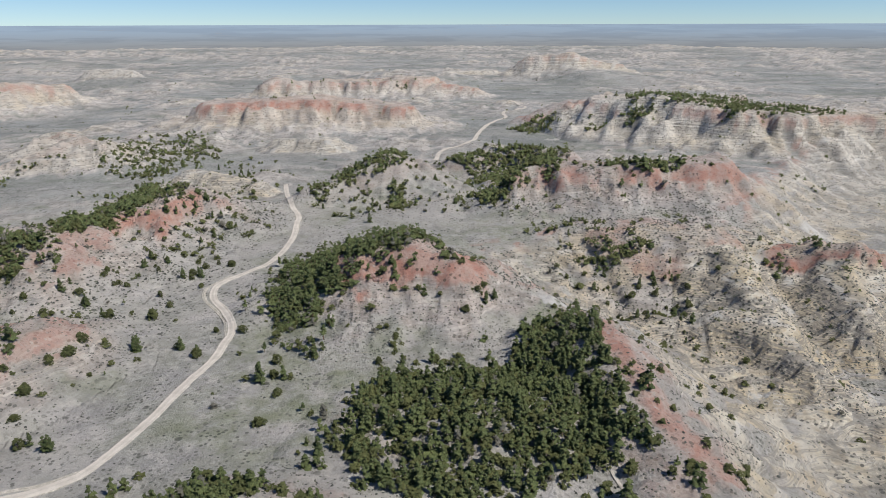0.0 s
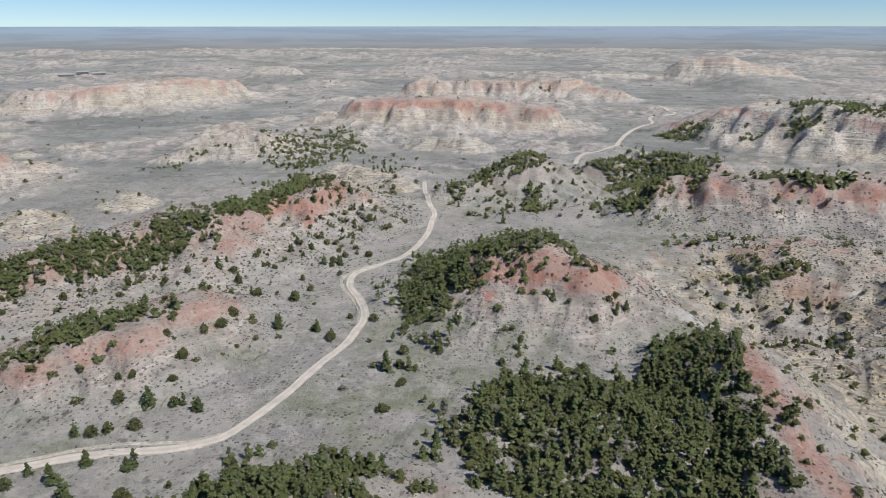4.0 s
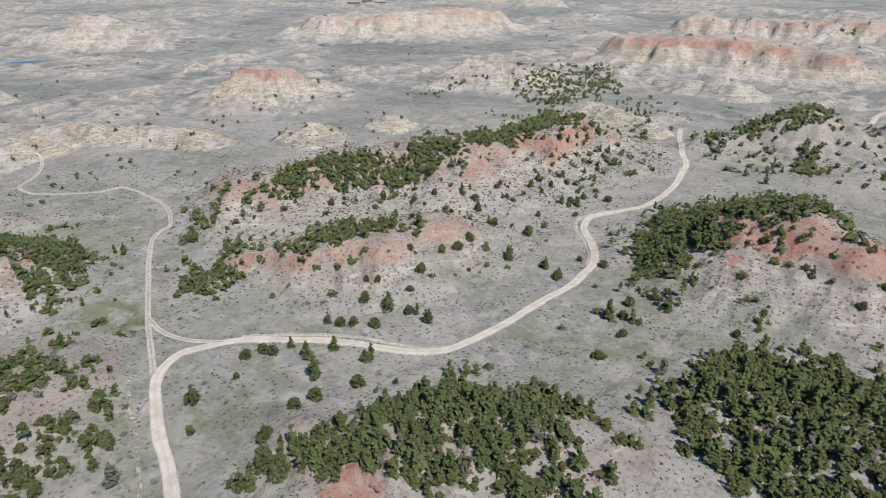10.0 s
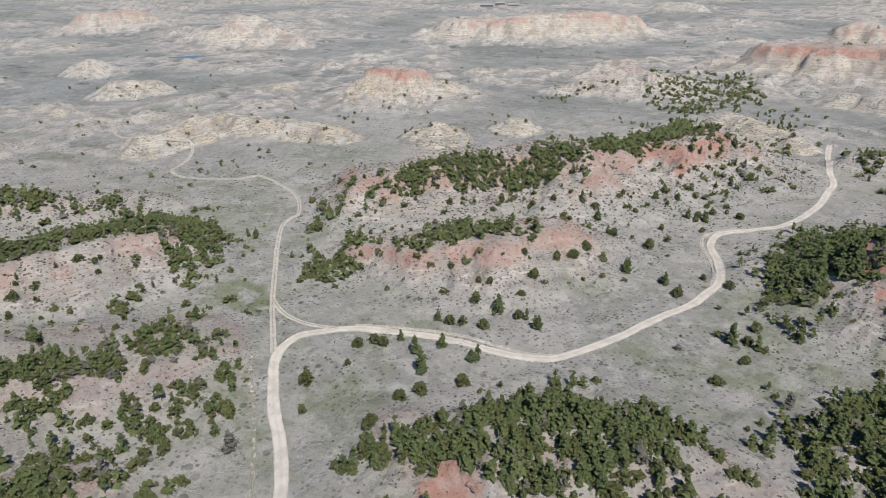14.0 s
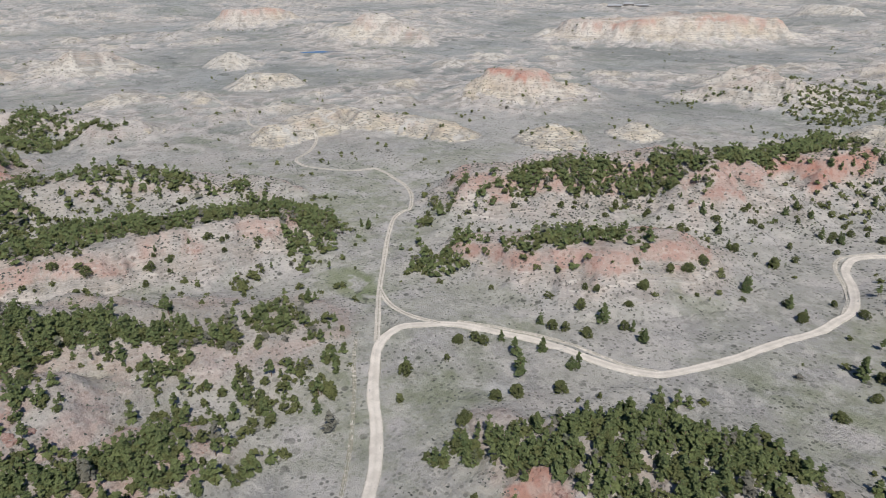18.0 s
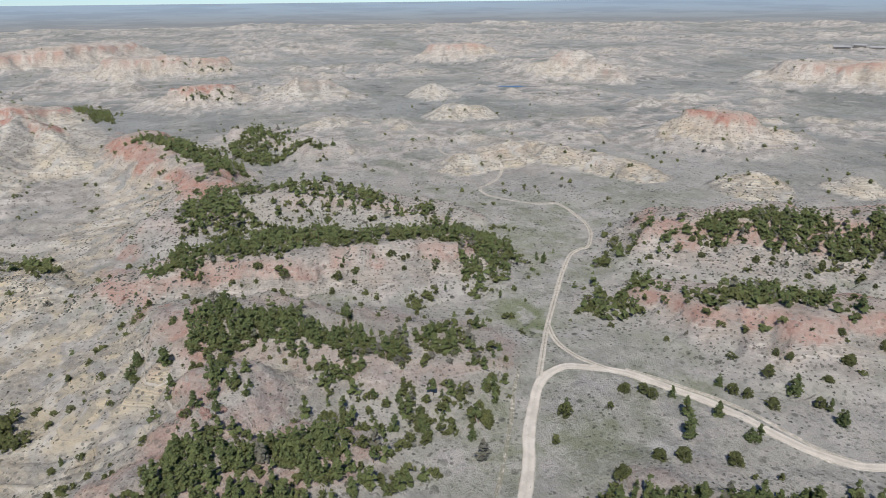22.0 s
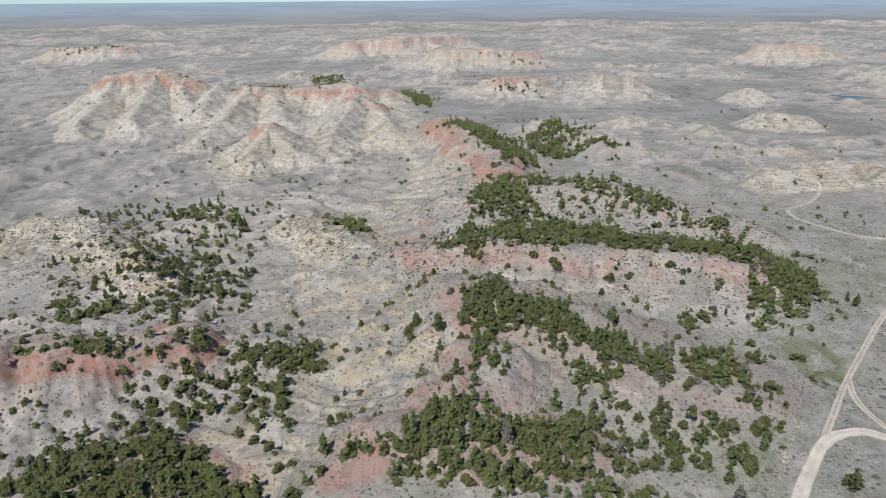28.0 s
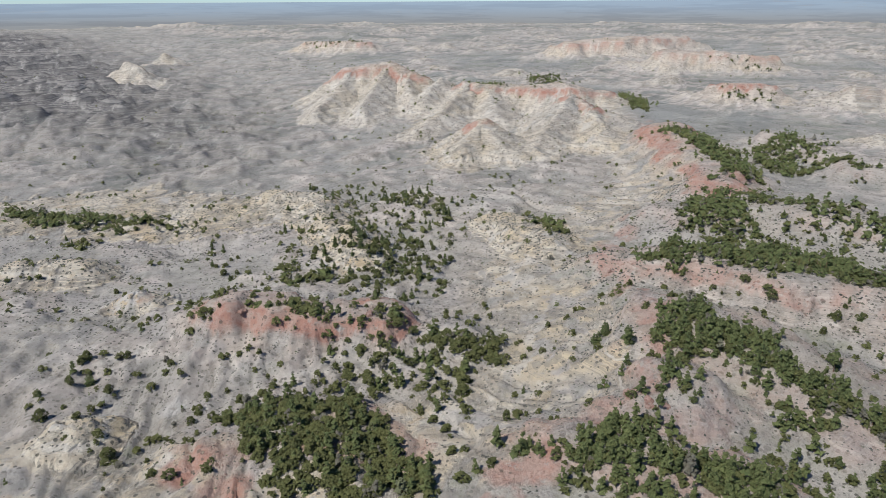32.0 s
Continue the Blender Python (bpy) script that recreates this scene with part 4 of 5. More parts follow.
def juniper_shape(count, limbs=3):
    if limbs:
        stem = join(tube([(0, 0, -0.05), (0.04, 0.02, 0.25), (0.02, 0.06, 0.6)], (0.05, 0.035, 0.01)),
                    tube([(0, 0, 0.0), (-0.15, 0.05, 0.3), (-0.22, 0.1, 0.5)], (0.03, 0.02, 0.008), 4),
                    tube([(0, 0, 0.0), (0.12, -0.14, 0.28), (0.2, -0.2, 0.5)], (0.03, 0.02, 0.008), 4))
    else:
        stem = tube([(0, 0, -0.05), (0.03, 0.05, 0.6)], (0.06, 0.01), 3)
    wide, squat = rng.uniform(0.40, 0.58), rng.uniform(0.8, 1.05)
    a, h = rng.uniform(0, math.tau, count), rng.uniform(0.02, 1, count) ** 0.9
    lobes = 1 + 0.26 * np.cos(a * 2 + rng.uniform(0, 6)) + 0.15 * np.cos(a * 3 + rng.uniform(0, 6))
    reach = wide * np.sqrt(np.clip(1 - (h - 0.25) ** 2 / 0.62, 0.02, 1)) * lobes * rng.uniform(0.4, 1.0, count) ** 0.7
    centres = np.stack([reach * np.cos(a), reach * np.sin(a), h * squat * 0.9], -1)
    grow = 0.85 * (96 / count) ** 0.42
    return stem, clumps(centres, grow * rng.uniform(0.09, 0.18, count), 0.8)


SHAPES = {
    "pine": ([pine_shape(190) for _ in range(8)], [pine_shape(56, 0) for _ in range(9)], [pine_shape(28, 0) for _ in range(9)], [pine_shape(12, 0) for _ in range(6)]),
    "juniper": ([juniper_shape(120) for _ in range(8)], [juniper_shape(38, 0) for _ in range(8)], [juniper_shape(18, 0) for _ in range(8)], [juniper_shape(9, 0) for _ in range(6)]),
}
MATERIALS = {"pine": (PINE_BARK, PINE_NEEDLES), "juniper": (JUNIPER_BARK, JUNIPER_LEAVES)}
TREES = []   # kind, x, y, height, lone or not, grove


def lone(kind, *places):
    for x, y, h in places:
        TREES.append((kind, x, y, h * rng.uniform(0.84, 1.0), 0, -1))


GROVES = []


def grove(density, pines, *outline):
    """Trees scattered inside an outline: how many on 100 square metres, and the share of pines."""
    GROVES.append(outline)
    p = np.array(outline, float)
    lo, hi = p.min(0) - 12, p.max(0) + 12
    density = density * (1.3 if density >= 3.3 else 1)
    density = density * (1.7 if np.hypot(*p.mean(0)) > 390 and density > 2.4 else 1)
    want = int((hi - lo).prod() * density * (3.4 if density > 2.2 else 1.9) / 100)
    x, y = rng.uniform(lo[0], hi[0], want), rng.uniform(lo[1], hi[1], want)
    edge = inside(x, y, list(outline)) + 4.5 * fbm(x / 11, y / 11, 3, 15)
    edge = np.where((edge > -13) & (rng.uniform(0, 1, want) < 0.035), 1, edge)
    thin = ease(-0.75, 0.0, fbm(x / 13, y / 13, 2, 17)) * (1 if density < 3.5 else 0.35) + (0 if density < 3.5 else 0.65)
    keep = (edge > 0) & (rng.uniform(0, 1, want) < thin)
    for px, py in zip(x[keep], y[keep]):
        is_pine = rng.uniform() < pines
        h = rng.uniform(2.8, 6.4) * rng.uniform(0.8, 1.1) if is_pine else rng.uniform(1.3, 3.5)
        TREES.append(("pine" if is_pine else "juniper", px, py, h, 1 if density < 1.7 else 2, len(GROVES) - 1))
        if 2.9 < density and rng.uniform() < 0.5 and math.hypot(px, py) < 420:
            TREES.append(("juniper", px + rng.normal(0, 1.8), py + rng.normal(0, 1.8), rng.uniform(1.0, 2.4), 4, len(GROVES) - 1))


lone("pine", (-63, 193, 8.5), (17, 241, 6), (-117, 290, 6), (-8, 241, 6), (-35, 151, 6), (-114, 155, 6), (-114, 213, 7), (-139, 239, 5), (119, 313, 5), (-141, 135, 6), (-132, 116, 7), (-122, 110, 9), (-140, 117, 5), (-130, 154, 9), (-113, 155, 6.5), (-114, 215, 8), (-128, 124, 6), (-116, 125, 5), (-115, 127, 6), (-144, 83, 6), (-196, 74, 6), (-261, 115, 6), (-252, 127, 5), (-150, 248, 6), (-91, 212, 5.5))
lone("pine", (-162, 252, 7), (-99, 217, 7), (-141, 52, 5), (-120, 158, 5), (-196, -32, 7), (-207, -41, 6), (-173, -59, 3), (-203, -44, 5), (-208, -42, 6), (-195, -31, 7), (-204, -43, 5), (-256, 126, 5), (-254, 129, 5), (-196, 73, 6), (-64, 196, 7), (-119, 292, 6), (-116, 216, 6), (21, 246, 5))
lone("juniper", (-59, 196, 3.5), (-60, 205, 4), (-55, 185, 2), (-57, 168, 3), (-79, 228, 3.5), (-107, 305, 4), (-91, 212, 3.5), (-101, 218, 3), (-122, 245, 4), (-119, 256, 3), (-151, 249, 4), (-157, 256, 4), (-130, 200, 3.5), (-132, 210, 3.5), (-134, 194, 3), (-134, 180, 4), (-130, 167, 2.5), (-120, 192, 2), (-18, 217, 2.5), (-23, 202, 3), (-3, 205, 4), (8, 232, 2.5), (49, 140, 4), (8, 254, 3), (-114, 101, 4))
lone("juniper", (-116, 95, 3.5), (-108, 113, 4), (-111, 81, 4), (-86, 129, 4), (-136, 136, 4.5), (-133, 139, 4), (-139, 152, 4.5), (-123, 157, 4), (-141, 96, 2.5), (-148, 105, 3.5), (-145, 110, 4), (-142, 111, 4), (-126, 142, 4), (-191, 198, 4), (-144, 159, 3), (-134, 179, 4), (-130, 199, 4), (-131, 210, 4), (-136, 239, 5), (-121, 244, 5), (-141, 182, 3), (-129, 128, 3), (-243, 28, 3), (-253, 10, 4), (-250, 32, 4))
lone("juniper", (-156, 41, 3), (-158, 66, 3), (-130, 167, 2.5), (-90, 230, 3), (-91, 211, 4), (-130, 199, 4), (-134, 179, 3.5), (-141, 162, 3.5), (-143, 82, 4.5), (-109, 114, 4), (-113, 101, 4), (-115, 95, 4), (-111, 81, 4), (-147, 105, 3.5), (-55, 185, 3), (-59, 197, 3.5), (-56, 168, 3), (9, 232, 3), (14, 244, 3), (-18, 216, 2.5), (-23, 203, 2.5), (-107, 305, 3), (-133, -96, 3.5), (-158, -119, 4), (-174, -103, 3.5))
lone("juniper", (-167, -78, 5), (-92, -157, 5), (-93, -189, 5), (-114, -147, 3), (-150, -56, 4), (-216, -65, 3), (-254, -169, 4), (-134, -178, 3), (-131, -197, 3), (-123, -208, 4), (-174, -260, 3))

grove(6.8, 0.75, (23, 201), (31, 221), (48, 235), (54, 212), (53, 197), (52, 174), (54, 157), (54, 149), (46, 146), (34, 155), (25, 172))
grove(5.2, 0.7, (-31, 167), (-27, 183), (-13, 193), (3, 197), (22, 194), (26, 169), (44, 155), (45, 146), (37, 135), (30, 133), (-13, 133), (-20, 139), (-30, 151))
grove(2.5, 0.6, (55, 146), (66, 138), (69, 130), (58, 130))
grove(2.5, 0.6, (-45, 177), (-35, 177), (-32, 165), (-43, 168))
grove(6.8, 0.8, (-73, 253), (-78, 296), (-66, 313), (-44, 349), (-22, 357), (-12, 257), (-32, 253), (-43, 242), (-53, 225), (-63, 223), (-70, 234))
grove(3, 0.6, (-41, 344), (-22, 357), (-1, 263), (7, 252), (-6, 251), (-20, 247), (-28, 252))
grove(3, 0.6, (-69, 228), (-57, 221), (-37, 206), (-46, 205), (-62, 212))
grove(5.6, 0.75, (-106, 71), (-102, 83), (-93, 97), (-94, 112), (-78, 128), (-61, 133), (-44, 138), (-47, 123), (-47, 114), (-52, 109), (-39, 111), (-33, 109), (-103, 69))
grove(2.5, 0.3, (-39, 132), (-27, 133), (-20, 129), (-22, 125), (-34, 126))
grove(6, 0.6, (-238, 201), (-230, 236), (-202, 251), (-198, 280), (-182, 278), (-173, 269), (-188, 246), (-203, 230), (-225, 206), (-238, 182))
grove(0.8, 0.2, (-241, 180), (-203, 229), (-168, 267), (-153, 263), (-152, 241), (-183, 220), (-221, 186))
grove(3, 0.4, (-255, 162), (-250, 181), (-239, 181), (-238, 167), (-234, 151), (-246, 151))
grove(3.5, 0.6, (-215, 131), (-200, 147), (-176, 157), (-191, 201), (-155, 193), (-145, 203), (-146, 193), (-158, 175), (-166, 158), (-196, 144), (-191, 136), (-196, 122), (-204, 121))
grove(4, 0.4, (-178, 284), (-222, 400), (-220, 472), (-155, 373), (-160, 359), (-174, 327), (-174, 300))
grove(0.7, 0.2, (-163, 282), (-143, 364), (-111, 390), (-100, 356), (-115, 322), (-100, 300), (-125, 252), (-143, 259))
grove(1.8, 0.3, (-361, 479), (-336, 517), (-329, 530), (-332, 511), (-343, 472))
grove(1.5, 0.2, (-283, 510), (-306, 682), (-257, 692), (-213, 609), (-214, 552), (-229, 491))
grove(3, 0.4, (-91, 413), (-67, 456), (-56, 609), (-35, 614), (-34, 453), (-57, 441), (-85, 415))
grove(3, 0.3, (-38, 433), (-28, 431), (-26, 408), (-35, 402))
grove(0.6, 0.2, (-84, 412), (-42, 445), (6, 468), (42, 399), (-2, 392))
grove(3, 0.4, (0, 524), (35, 530), (67, 528), (101, 505), (73, 422), (44, 433), (20, 501))
grove(3, 0.4, (16, 438), (44, 426), (61, 417), (42, 405), (27, 401))
grove(2.5, 0.4, (80, 421), (121, 431), (158, 429), (167, 423), (134, 413), (99, 421))
grove(0.5, 0.2, (113, 396), (160, 379), (141, 354), (107, 350))
grove(2.2, 0.6, (188, 715), (383, 1131), (297, 728), (374, 706), (400, 646), (356, 627), (299, 623), (273, 652), (228, 671))
grove(3, 0.4, (195, 695), (218, 675), (211, 666), (188, 667))
grove(2.5, 0.4, (277, 642), (297, 630), (276, 616), (268, 624))
grove(2.5, 0.4, (75, 746), (116, 763), (129, 727), (98, 720))
grove(2.5, 0.4, (148, 692), (170, 687), (163, 677), (147, 685))
grove(3, 0.4, (66, 327), (85, 335), (111, 338), (112, 333), (93, 326), (68, 321))
grove(0.9, 0.3, (88, 320), (133, 318), (107, 251), (78, 260))
grove(1.5, 0.2, (86, 260), (99, 256), (94, 245), (88, 249))
grove(2, 0.4, (168, 331), (188, 330), (258, 396), (200, 310), (171, 325))
grove(1.6, 0.7, (-256, 1092), (-43, 1126), (-42, 1119), (-211, 1103))
grove(0.5, 0.2, (-297, 578), (-235, 646), (-206, 605), (-240, 557))
grove(6, 0.8, (-217, -23), (-222, -13), (-213, 8), (-197, 27), (-190, 34), (-186, 18), (-190, 7), (-191, -4), (-196, -19), (-199, -23))
grove(3, 0.9, (-196, -23), (-195, -12), (-170, -4), (-163, -7), (-168, -17))
grove(3.3, 0.7, (-185, 14), (-189, 38), (-198, 63), (-180, 70), (-167, 68), (-180, 60), (-181, 43), (-178, 25), (-174, 15))
grove(2.3, 0.5, (-169, -2), (-165, 68), (-149, 64), (-138, 35), (-136, -10), (-163, 6))
grove(4.6, 0.8, (-133, -47), (-138, -36), (-150, -22), (-156, -10), (-150, 2), (-146, 15), (-132, 12), (-125, 2), (-124, -23), (-133, -29))
grove(3, 0.8, (-131, 16), (-135, 39), (-126, 38), (-124, 16))
grove(2.5, 0.5, (-151, 38), (-149, 47), (-153, 64), (-148, 65), (-143, 38))
grove(4, 0.6, (-270, -41), (-326, -18), (-335, 1), (-317, 60), (-318, 96), (-296, 118), (-265, 119), (-238, 103), (-229, 88), (-249, 86), (-263, 80), (-268, 36), (-265, -15), (-266, -39))
grove(0.6, 0.2, (-263, 0), (-254, 70), (-243, 56), (-254, -14))
grove(3, 0.3, (-242, 58), (-236, 69), (-224, 66), (-226, 58))
grove(4.5, 0.6, (-355, -35), (-395, -20), (-359, -6), (-341, 10), (-330, 43), (-277, 37), (-331, 1), (-333, -18), (-335, -36))
grove(3, 0.5, (-400, -15), (-384, 50), (-357, 79), (-312, 112), (-317, 95), (-347, 64), (-364, 27), (-376, -6))
grove(1.5, 0.3, (-360, 4), (-360, 57), (-344, 64), (-344, 13))
grove(3, 0.5, (-565, -81), (-547, -46), (-528, -17), (-450, 1), (-418, -19), (-482, -39))
grove(3, 0.5, (-559, -8), (-573, 12), (-524, 44), (-500, 64), (-516, 34), (-493, 19), (-509, -7))
grove(1.2, 0.5, (-1185, -112), (-1197, -13), (-1187, -18), (-1180, -102))
grove(1.2, 0.4, (-807, -58), (-839, 4), (-823, -3), (-795, -50))
grove(2, 0.5, (-788, -458), (-791, -428), (-773, -436))
grove(1.8, 0.5, (-777, -364), (-784, -309), (-757, -304), (-759, -344))
grove(2, 0.5, (-843, -288), (-957, -263), (-805, -256))
grove(2, 0.5, (-849, -178), (-761, -128), (-745, -141))
grove(1.6, 0.2, (-376, -243), (-361, -191), (-323, -158), (-303, -173), (-327, -212))
grove(3, 0.3, (-362, -125), (-352, -100), (-307, -85), (-303, -95))
grove(1.8, 0.2, (-258, -185), (-258, -129), (-230, -115), (-225, -167))
grove(6, 0.2, (-185, -113), (-195, -99), (-198, -75), (-186, -71), (-183, -95), (-184, -108))
grove(2.3, 0.2, (-177, -118), (-179, -79), (-154, -77), (-164, -110))
grove(6, 0.25, (-121, -138), (-136, -131), (-139, -117), (-139, -99), (-130, -75), (-118, -62), (-113, -58), (-95, -98), (-104, -106), (-104, -118))
grove(4, 0.3, (-162, -173), (-172, -157), (-175, -138), (-171, -141), (-168, -159))
grove(2.3, 0.2, (-170, -140), (-186, -115), (-171, -106), (-153, -87), (-159, -122))
grove(3, 0.3, (-231, -209), (-228, -178), (-208, -170), (-206, -187))
grove(1.4, 0.2, (-276, -206), (-364, -183), (-245, -121), (-190, -130))
grove(2.5, 0.3, (-222, -432), (-250, -361), (-258, -310), (-236, -343), (-213, -382))
grove(1.6, 0.3, (-202, -355), (-237, -329), (-204, -324))
grove(1.6, 0.2, (-260, -295), (-237, -245), (-204, -217), (-206, -234))
grove(1.6, 0.2, (-123, -210), (-117, -178), (-112, -189), (-110, -206))
grove(1.5, 0.4, (-1351, -1075), (-1354, -891), (-1342, -884), (-1329, -1024))
grove(1.5, 0.4, (-1192, -89), (-1210, -30), (-1202, -33), (-1198, -80))
grove(2, 0.4, (-818, -57), (-847, -5), (-835, -9), (-813, -49))
grove(2, 0.4, (-1003, -363), (-1053, -323), (-816, -242), (-799, -281))
grove(2, 0.4, (-754, -371), (-788, -323), (-760, -307), (-755, -332))
grove(2.5, 0.3, (-869, -181), (-830, -145), (-742, -125), (-772, -153))
grove(0.35, 0.25, (-379, 682), (-321, 700), (-197, 613), (-129, 511), (-171, 472), (-268, 535))
grove(0.7, 0.25, (-102, 474), (-82, 496), (-47, 566), (-11, 517), (-6, 455), (-47, 384), (-81, 397))
grove(1.0, 0.25, (18, 565), (90, 584), (127, 564), (74, 473), (30, 439), (6, 474))
grove(0.8, 0.25, (56, 391), (109, 351), (115, 301), (91, 274), (66, 311))
grove(0.6, 0.25, (-136, 297), (-104, 373), (-121, 474), (-161, 441), (-165, 333))
grove(0.8, 0.25, (-271, -252), (-312, -215), (-279, -137), (-236, -128), (-227, -185))
grove(0.6, 0.25, (-364, -296), (-390, -210), (-341, -168), (-313, -225))



def far_from_roads(x, y, gap):
    d = np.minimum(line_distance(x, y, MAIN_ROAD)[0], line_distance(x, y, SPUR)[0])
    return d > gap


tx, ty = np.array([t[1] for t in TREES]), np.array([t[2] for t in TREES])
clear = far_from_roads(tx, ty, 4.2)
TREES = [t for t, c in zip(TREES, clear) if c]
# scattered junipers over the broken country
count = 15000
sa, sr = np.radians(rng.uniform(-158, 40, count)), 150 * (2400 / 150) ** rng.uniform(0, 1, count) ** 0.8
sx, sy = sr * np.sin(sa), sr * np.cos(sa)
on_hill = surface(sx, sy)[2] >= 0
spread = ease(0.0, 0.5, fbm(sx / 80, sy / 80, 4, 111)) * np.where(on_hill, 0.55, 0.42)
spread = np.maximum(spread, 0.5 * on_hill * ease(-0.2, 0.4, fbm(sx / 30, sy / 30, 2, 115)) * (sr < 700))
west = inside(sx, sy, WEST_BADLANDS)
spread = np.maximum(spread, 0.62 * ease(20, 70, west) * ease(340, 240, west) * ease(-0.3, 0.2, fbm(sx / 45, sy / 45, 3, 113)))
ok = (rng.uniform(0, 1, count) < spread) & far_from_roads(sx, sy, 7)
SCATTER = [("juniper" if rng.uniform() < 0.85 else "pine", a, b, rng.uniform(1.0, 2.9), 3, -2) for a, b in zip(sx[ok], sy[ok])]


def base_of(x, y):
    return surface(x, y)[0] - 0.12


THING_LABELS = {"pine": "dark green pine with a ragged cone of needles on dry ground", "juniper": "low rounded olive-green juniper bush on dry stony ground"}
THING_NAMES = {"pine": "pine_tree", "juniper": "juniper_tree"}


def as_things(kind, chosen):
    """Trees that stand apart, each with its own trunk and crown."""
    bark, needles = MATERIALS[kind]
    models = []
    for stem, crown in SHAPES[kind][0]:
        models.append((mesh_from("trunk", *stem, mats=[bark]), mesh_from("crown", *crown, mats=[needles])))
    zs = base_of([c[1] for c in chosen], [c[2] for c in chosen])
    firsts = {}
    for k, (c, z) in enumerate(zip(chosen, zs)):
        stretch = c[3] * rng.uniform(0.9, 1.15)
        at = Matrix.LocRotScale((c[1], c[2], z), Euler((0, 0, rng.uniform(0, math.tau))), (stretch, stretch, c[3]))
        m = k % len(models)
        if m not in firsts:
            root = new(THING_NAMES[kind])
            root.empty_display_size = 0.3
            for name, me in zip(("trunk", "crown"), models[m]):
                new(name, me).parent = root
            tagged(root, THING_LABELS[kind], "tree", group=kind + "s on the hills")
            root.matrix_basis = at
            firsts[m] = root
        else:
            ob = copy_thing(firsts[m], at)
            ob.matrix_basis = at


def as_stuff(name, label, chosen):
    """A stand of trees that nobody would count, in one mesh."""
    if not chosen:
        return
    zs = base_of([c[1] for c in chosen], [c[2] for c in chosen])
    verts, faces, mats, tones, base = [], [], [], [], 0
    for (kind, x, y, h, *_), z in zip(chosen, zs):
        r = math.hypot(x, y)
        low = h < 2.4 and kind == "juniper"
        shapes = SHAPES[kind][1 if r < 215 and not low else 2 if r < (270 if low else 340) else 3]
        stem, crown = shapes[rng.integers(len(shapes))]
        a, s, tone = rng.uniform(0, math.tau), h * rng.uniform(0.9, 1.2), rng.uniform()
        turn = np.array([(math.cos(a), math.sin(a), 0), (-math.sin(a), math.cos(a), 0), (0, 0, 1)]) * (1, 1, 1)
        for (v, f), slot in ((stem, 0), (crown, 1)):
            verts.append((v * (s, s, h)) @ turn + (x, y, z))
            faces.append(f + base)
            mats.append(np.full(len(f), slot + (2 if kind == "juniper" else 0)))
            tones.append(np.full(len(v), tone))
            base += len(v)
    me = mesh_from(name, np.concatenate(verts), np.concatenate(faces), mats=[PINE_BARK, PINE_NEEDLES, JUNIPER_BARK, JUNIPER_LEAVES])
    me.polygons.foreach_set("material_index", np.concatenate(mats).astype(np.int32))
    shade = np.repeat(np.concatenate(tones)[:, None], 4, 1).astype(np.float32)
    me.color_attributes.new("tone", "FLOAT_COLOR", "POINT").data.foreach_set("color", shade.ravel())
    tagged(new(name, me), label, "trees", kind="stuff")


pool = sorted(TREES, key=lambda t: (t[4], math.hypot(t[1], t[2])))
taken = set()
for kind in ("pine", "juniper"):
    mine = [t for t in pool if t[0] == kind][:300]
    taken |= {id(t) for t in mine}
    as_things(kind, mine)
for g in range(len(GROVES)):
    rest = [t for t in TREES if t[5] == g and id(t) not in taken]
    if rest:
        pines = sum(t[0] == "pine" for t in rest) > 0.3 * len(rest)
        as_stuff("pine_grove" if pines else "juniper_thicket",
                 "dense dark green stand of pines and junipers on a hill" if pines else "thicket of olive-green junipers on broken ground", rest)
as_stuff("scattered_junipers", "small dark junipers dotted thinly over broken ground", SCATTER)


def brush(name, label, spots, sizes, material, flat=0.7):
    """Many small low domes of twigs or stones in one mesh."""
    z = base_of(spots[:, 0], spots[:, 1]) + 0.1
    dome = np.array([(1, 0, 0), (0, 0.95, 0), (-1, 0.1, 0), (0.05, -1, 0), (0.1, 0, 0.85)])
    tri = np.array([(0, 1, 4), (1, 2, 4), (2, 3, 4), (3, 0, 4)])
    m = len(spots)
    a = rng.uniform(0, math.tau, m)
    jit = dome[None] * rng.uniform(0.6, 1.3, (m, 5, 1)) * sizes[:, None, None] * (1, 1, flat)
    c, s = np.cos(a)[:, None], np.sin(a)[:, None]
    v = np.stack([jit[..., 0] * c - jit[..., 1] * s + spots[:, :1], jit[..., 0] * s + jit[..., 1] * c + spots[:, 1:2], jit[..., 2] + z[:, None] - 0.05], -1)
    f = tri[None] + 5 * np.arange(m)[:, None, None]
    ob = new(name, mesh_from(name, v.reshape(-1, 3), f.reshape(-1, 3), mats=[material], smooth=False))
    return tagged(ob, label, "brush", kind="stuff")


count = 112000
sa, sr = np.radians(rng.uniform(-160, 42, count)), np.sqrt(rng.uniform(100 ** 2, 430 ** 2, count))
sx, sy = sr * np.sin(sa), sr * np.cos(sa)
tall, base, which, cover_ = surface(sx, sy)
drift = fbm(sx / 16, sy / 16, 3, 121) + 0.5 * fbm(sx / 60, sy / 60, 2, 123)
rise = tall - base
chance = 0.03 + 0.75 * ease(0.05, 0.7, drift) + 0.5 * ease(0.5, 3, rise) * (1 - cover_[:, 0])
chance *= (1 - 0.7 * cover_[:, 2] * (which < 0)) * (1 - 0.85 * cover_[:, 3])
ok = (rng.uniform(0, 1, count) < chance) & far_from_roads(sx, sy, 3.4)
spots = np.stack([sx[ok], sy[ok]], -1)
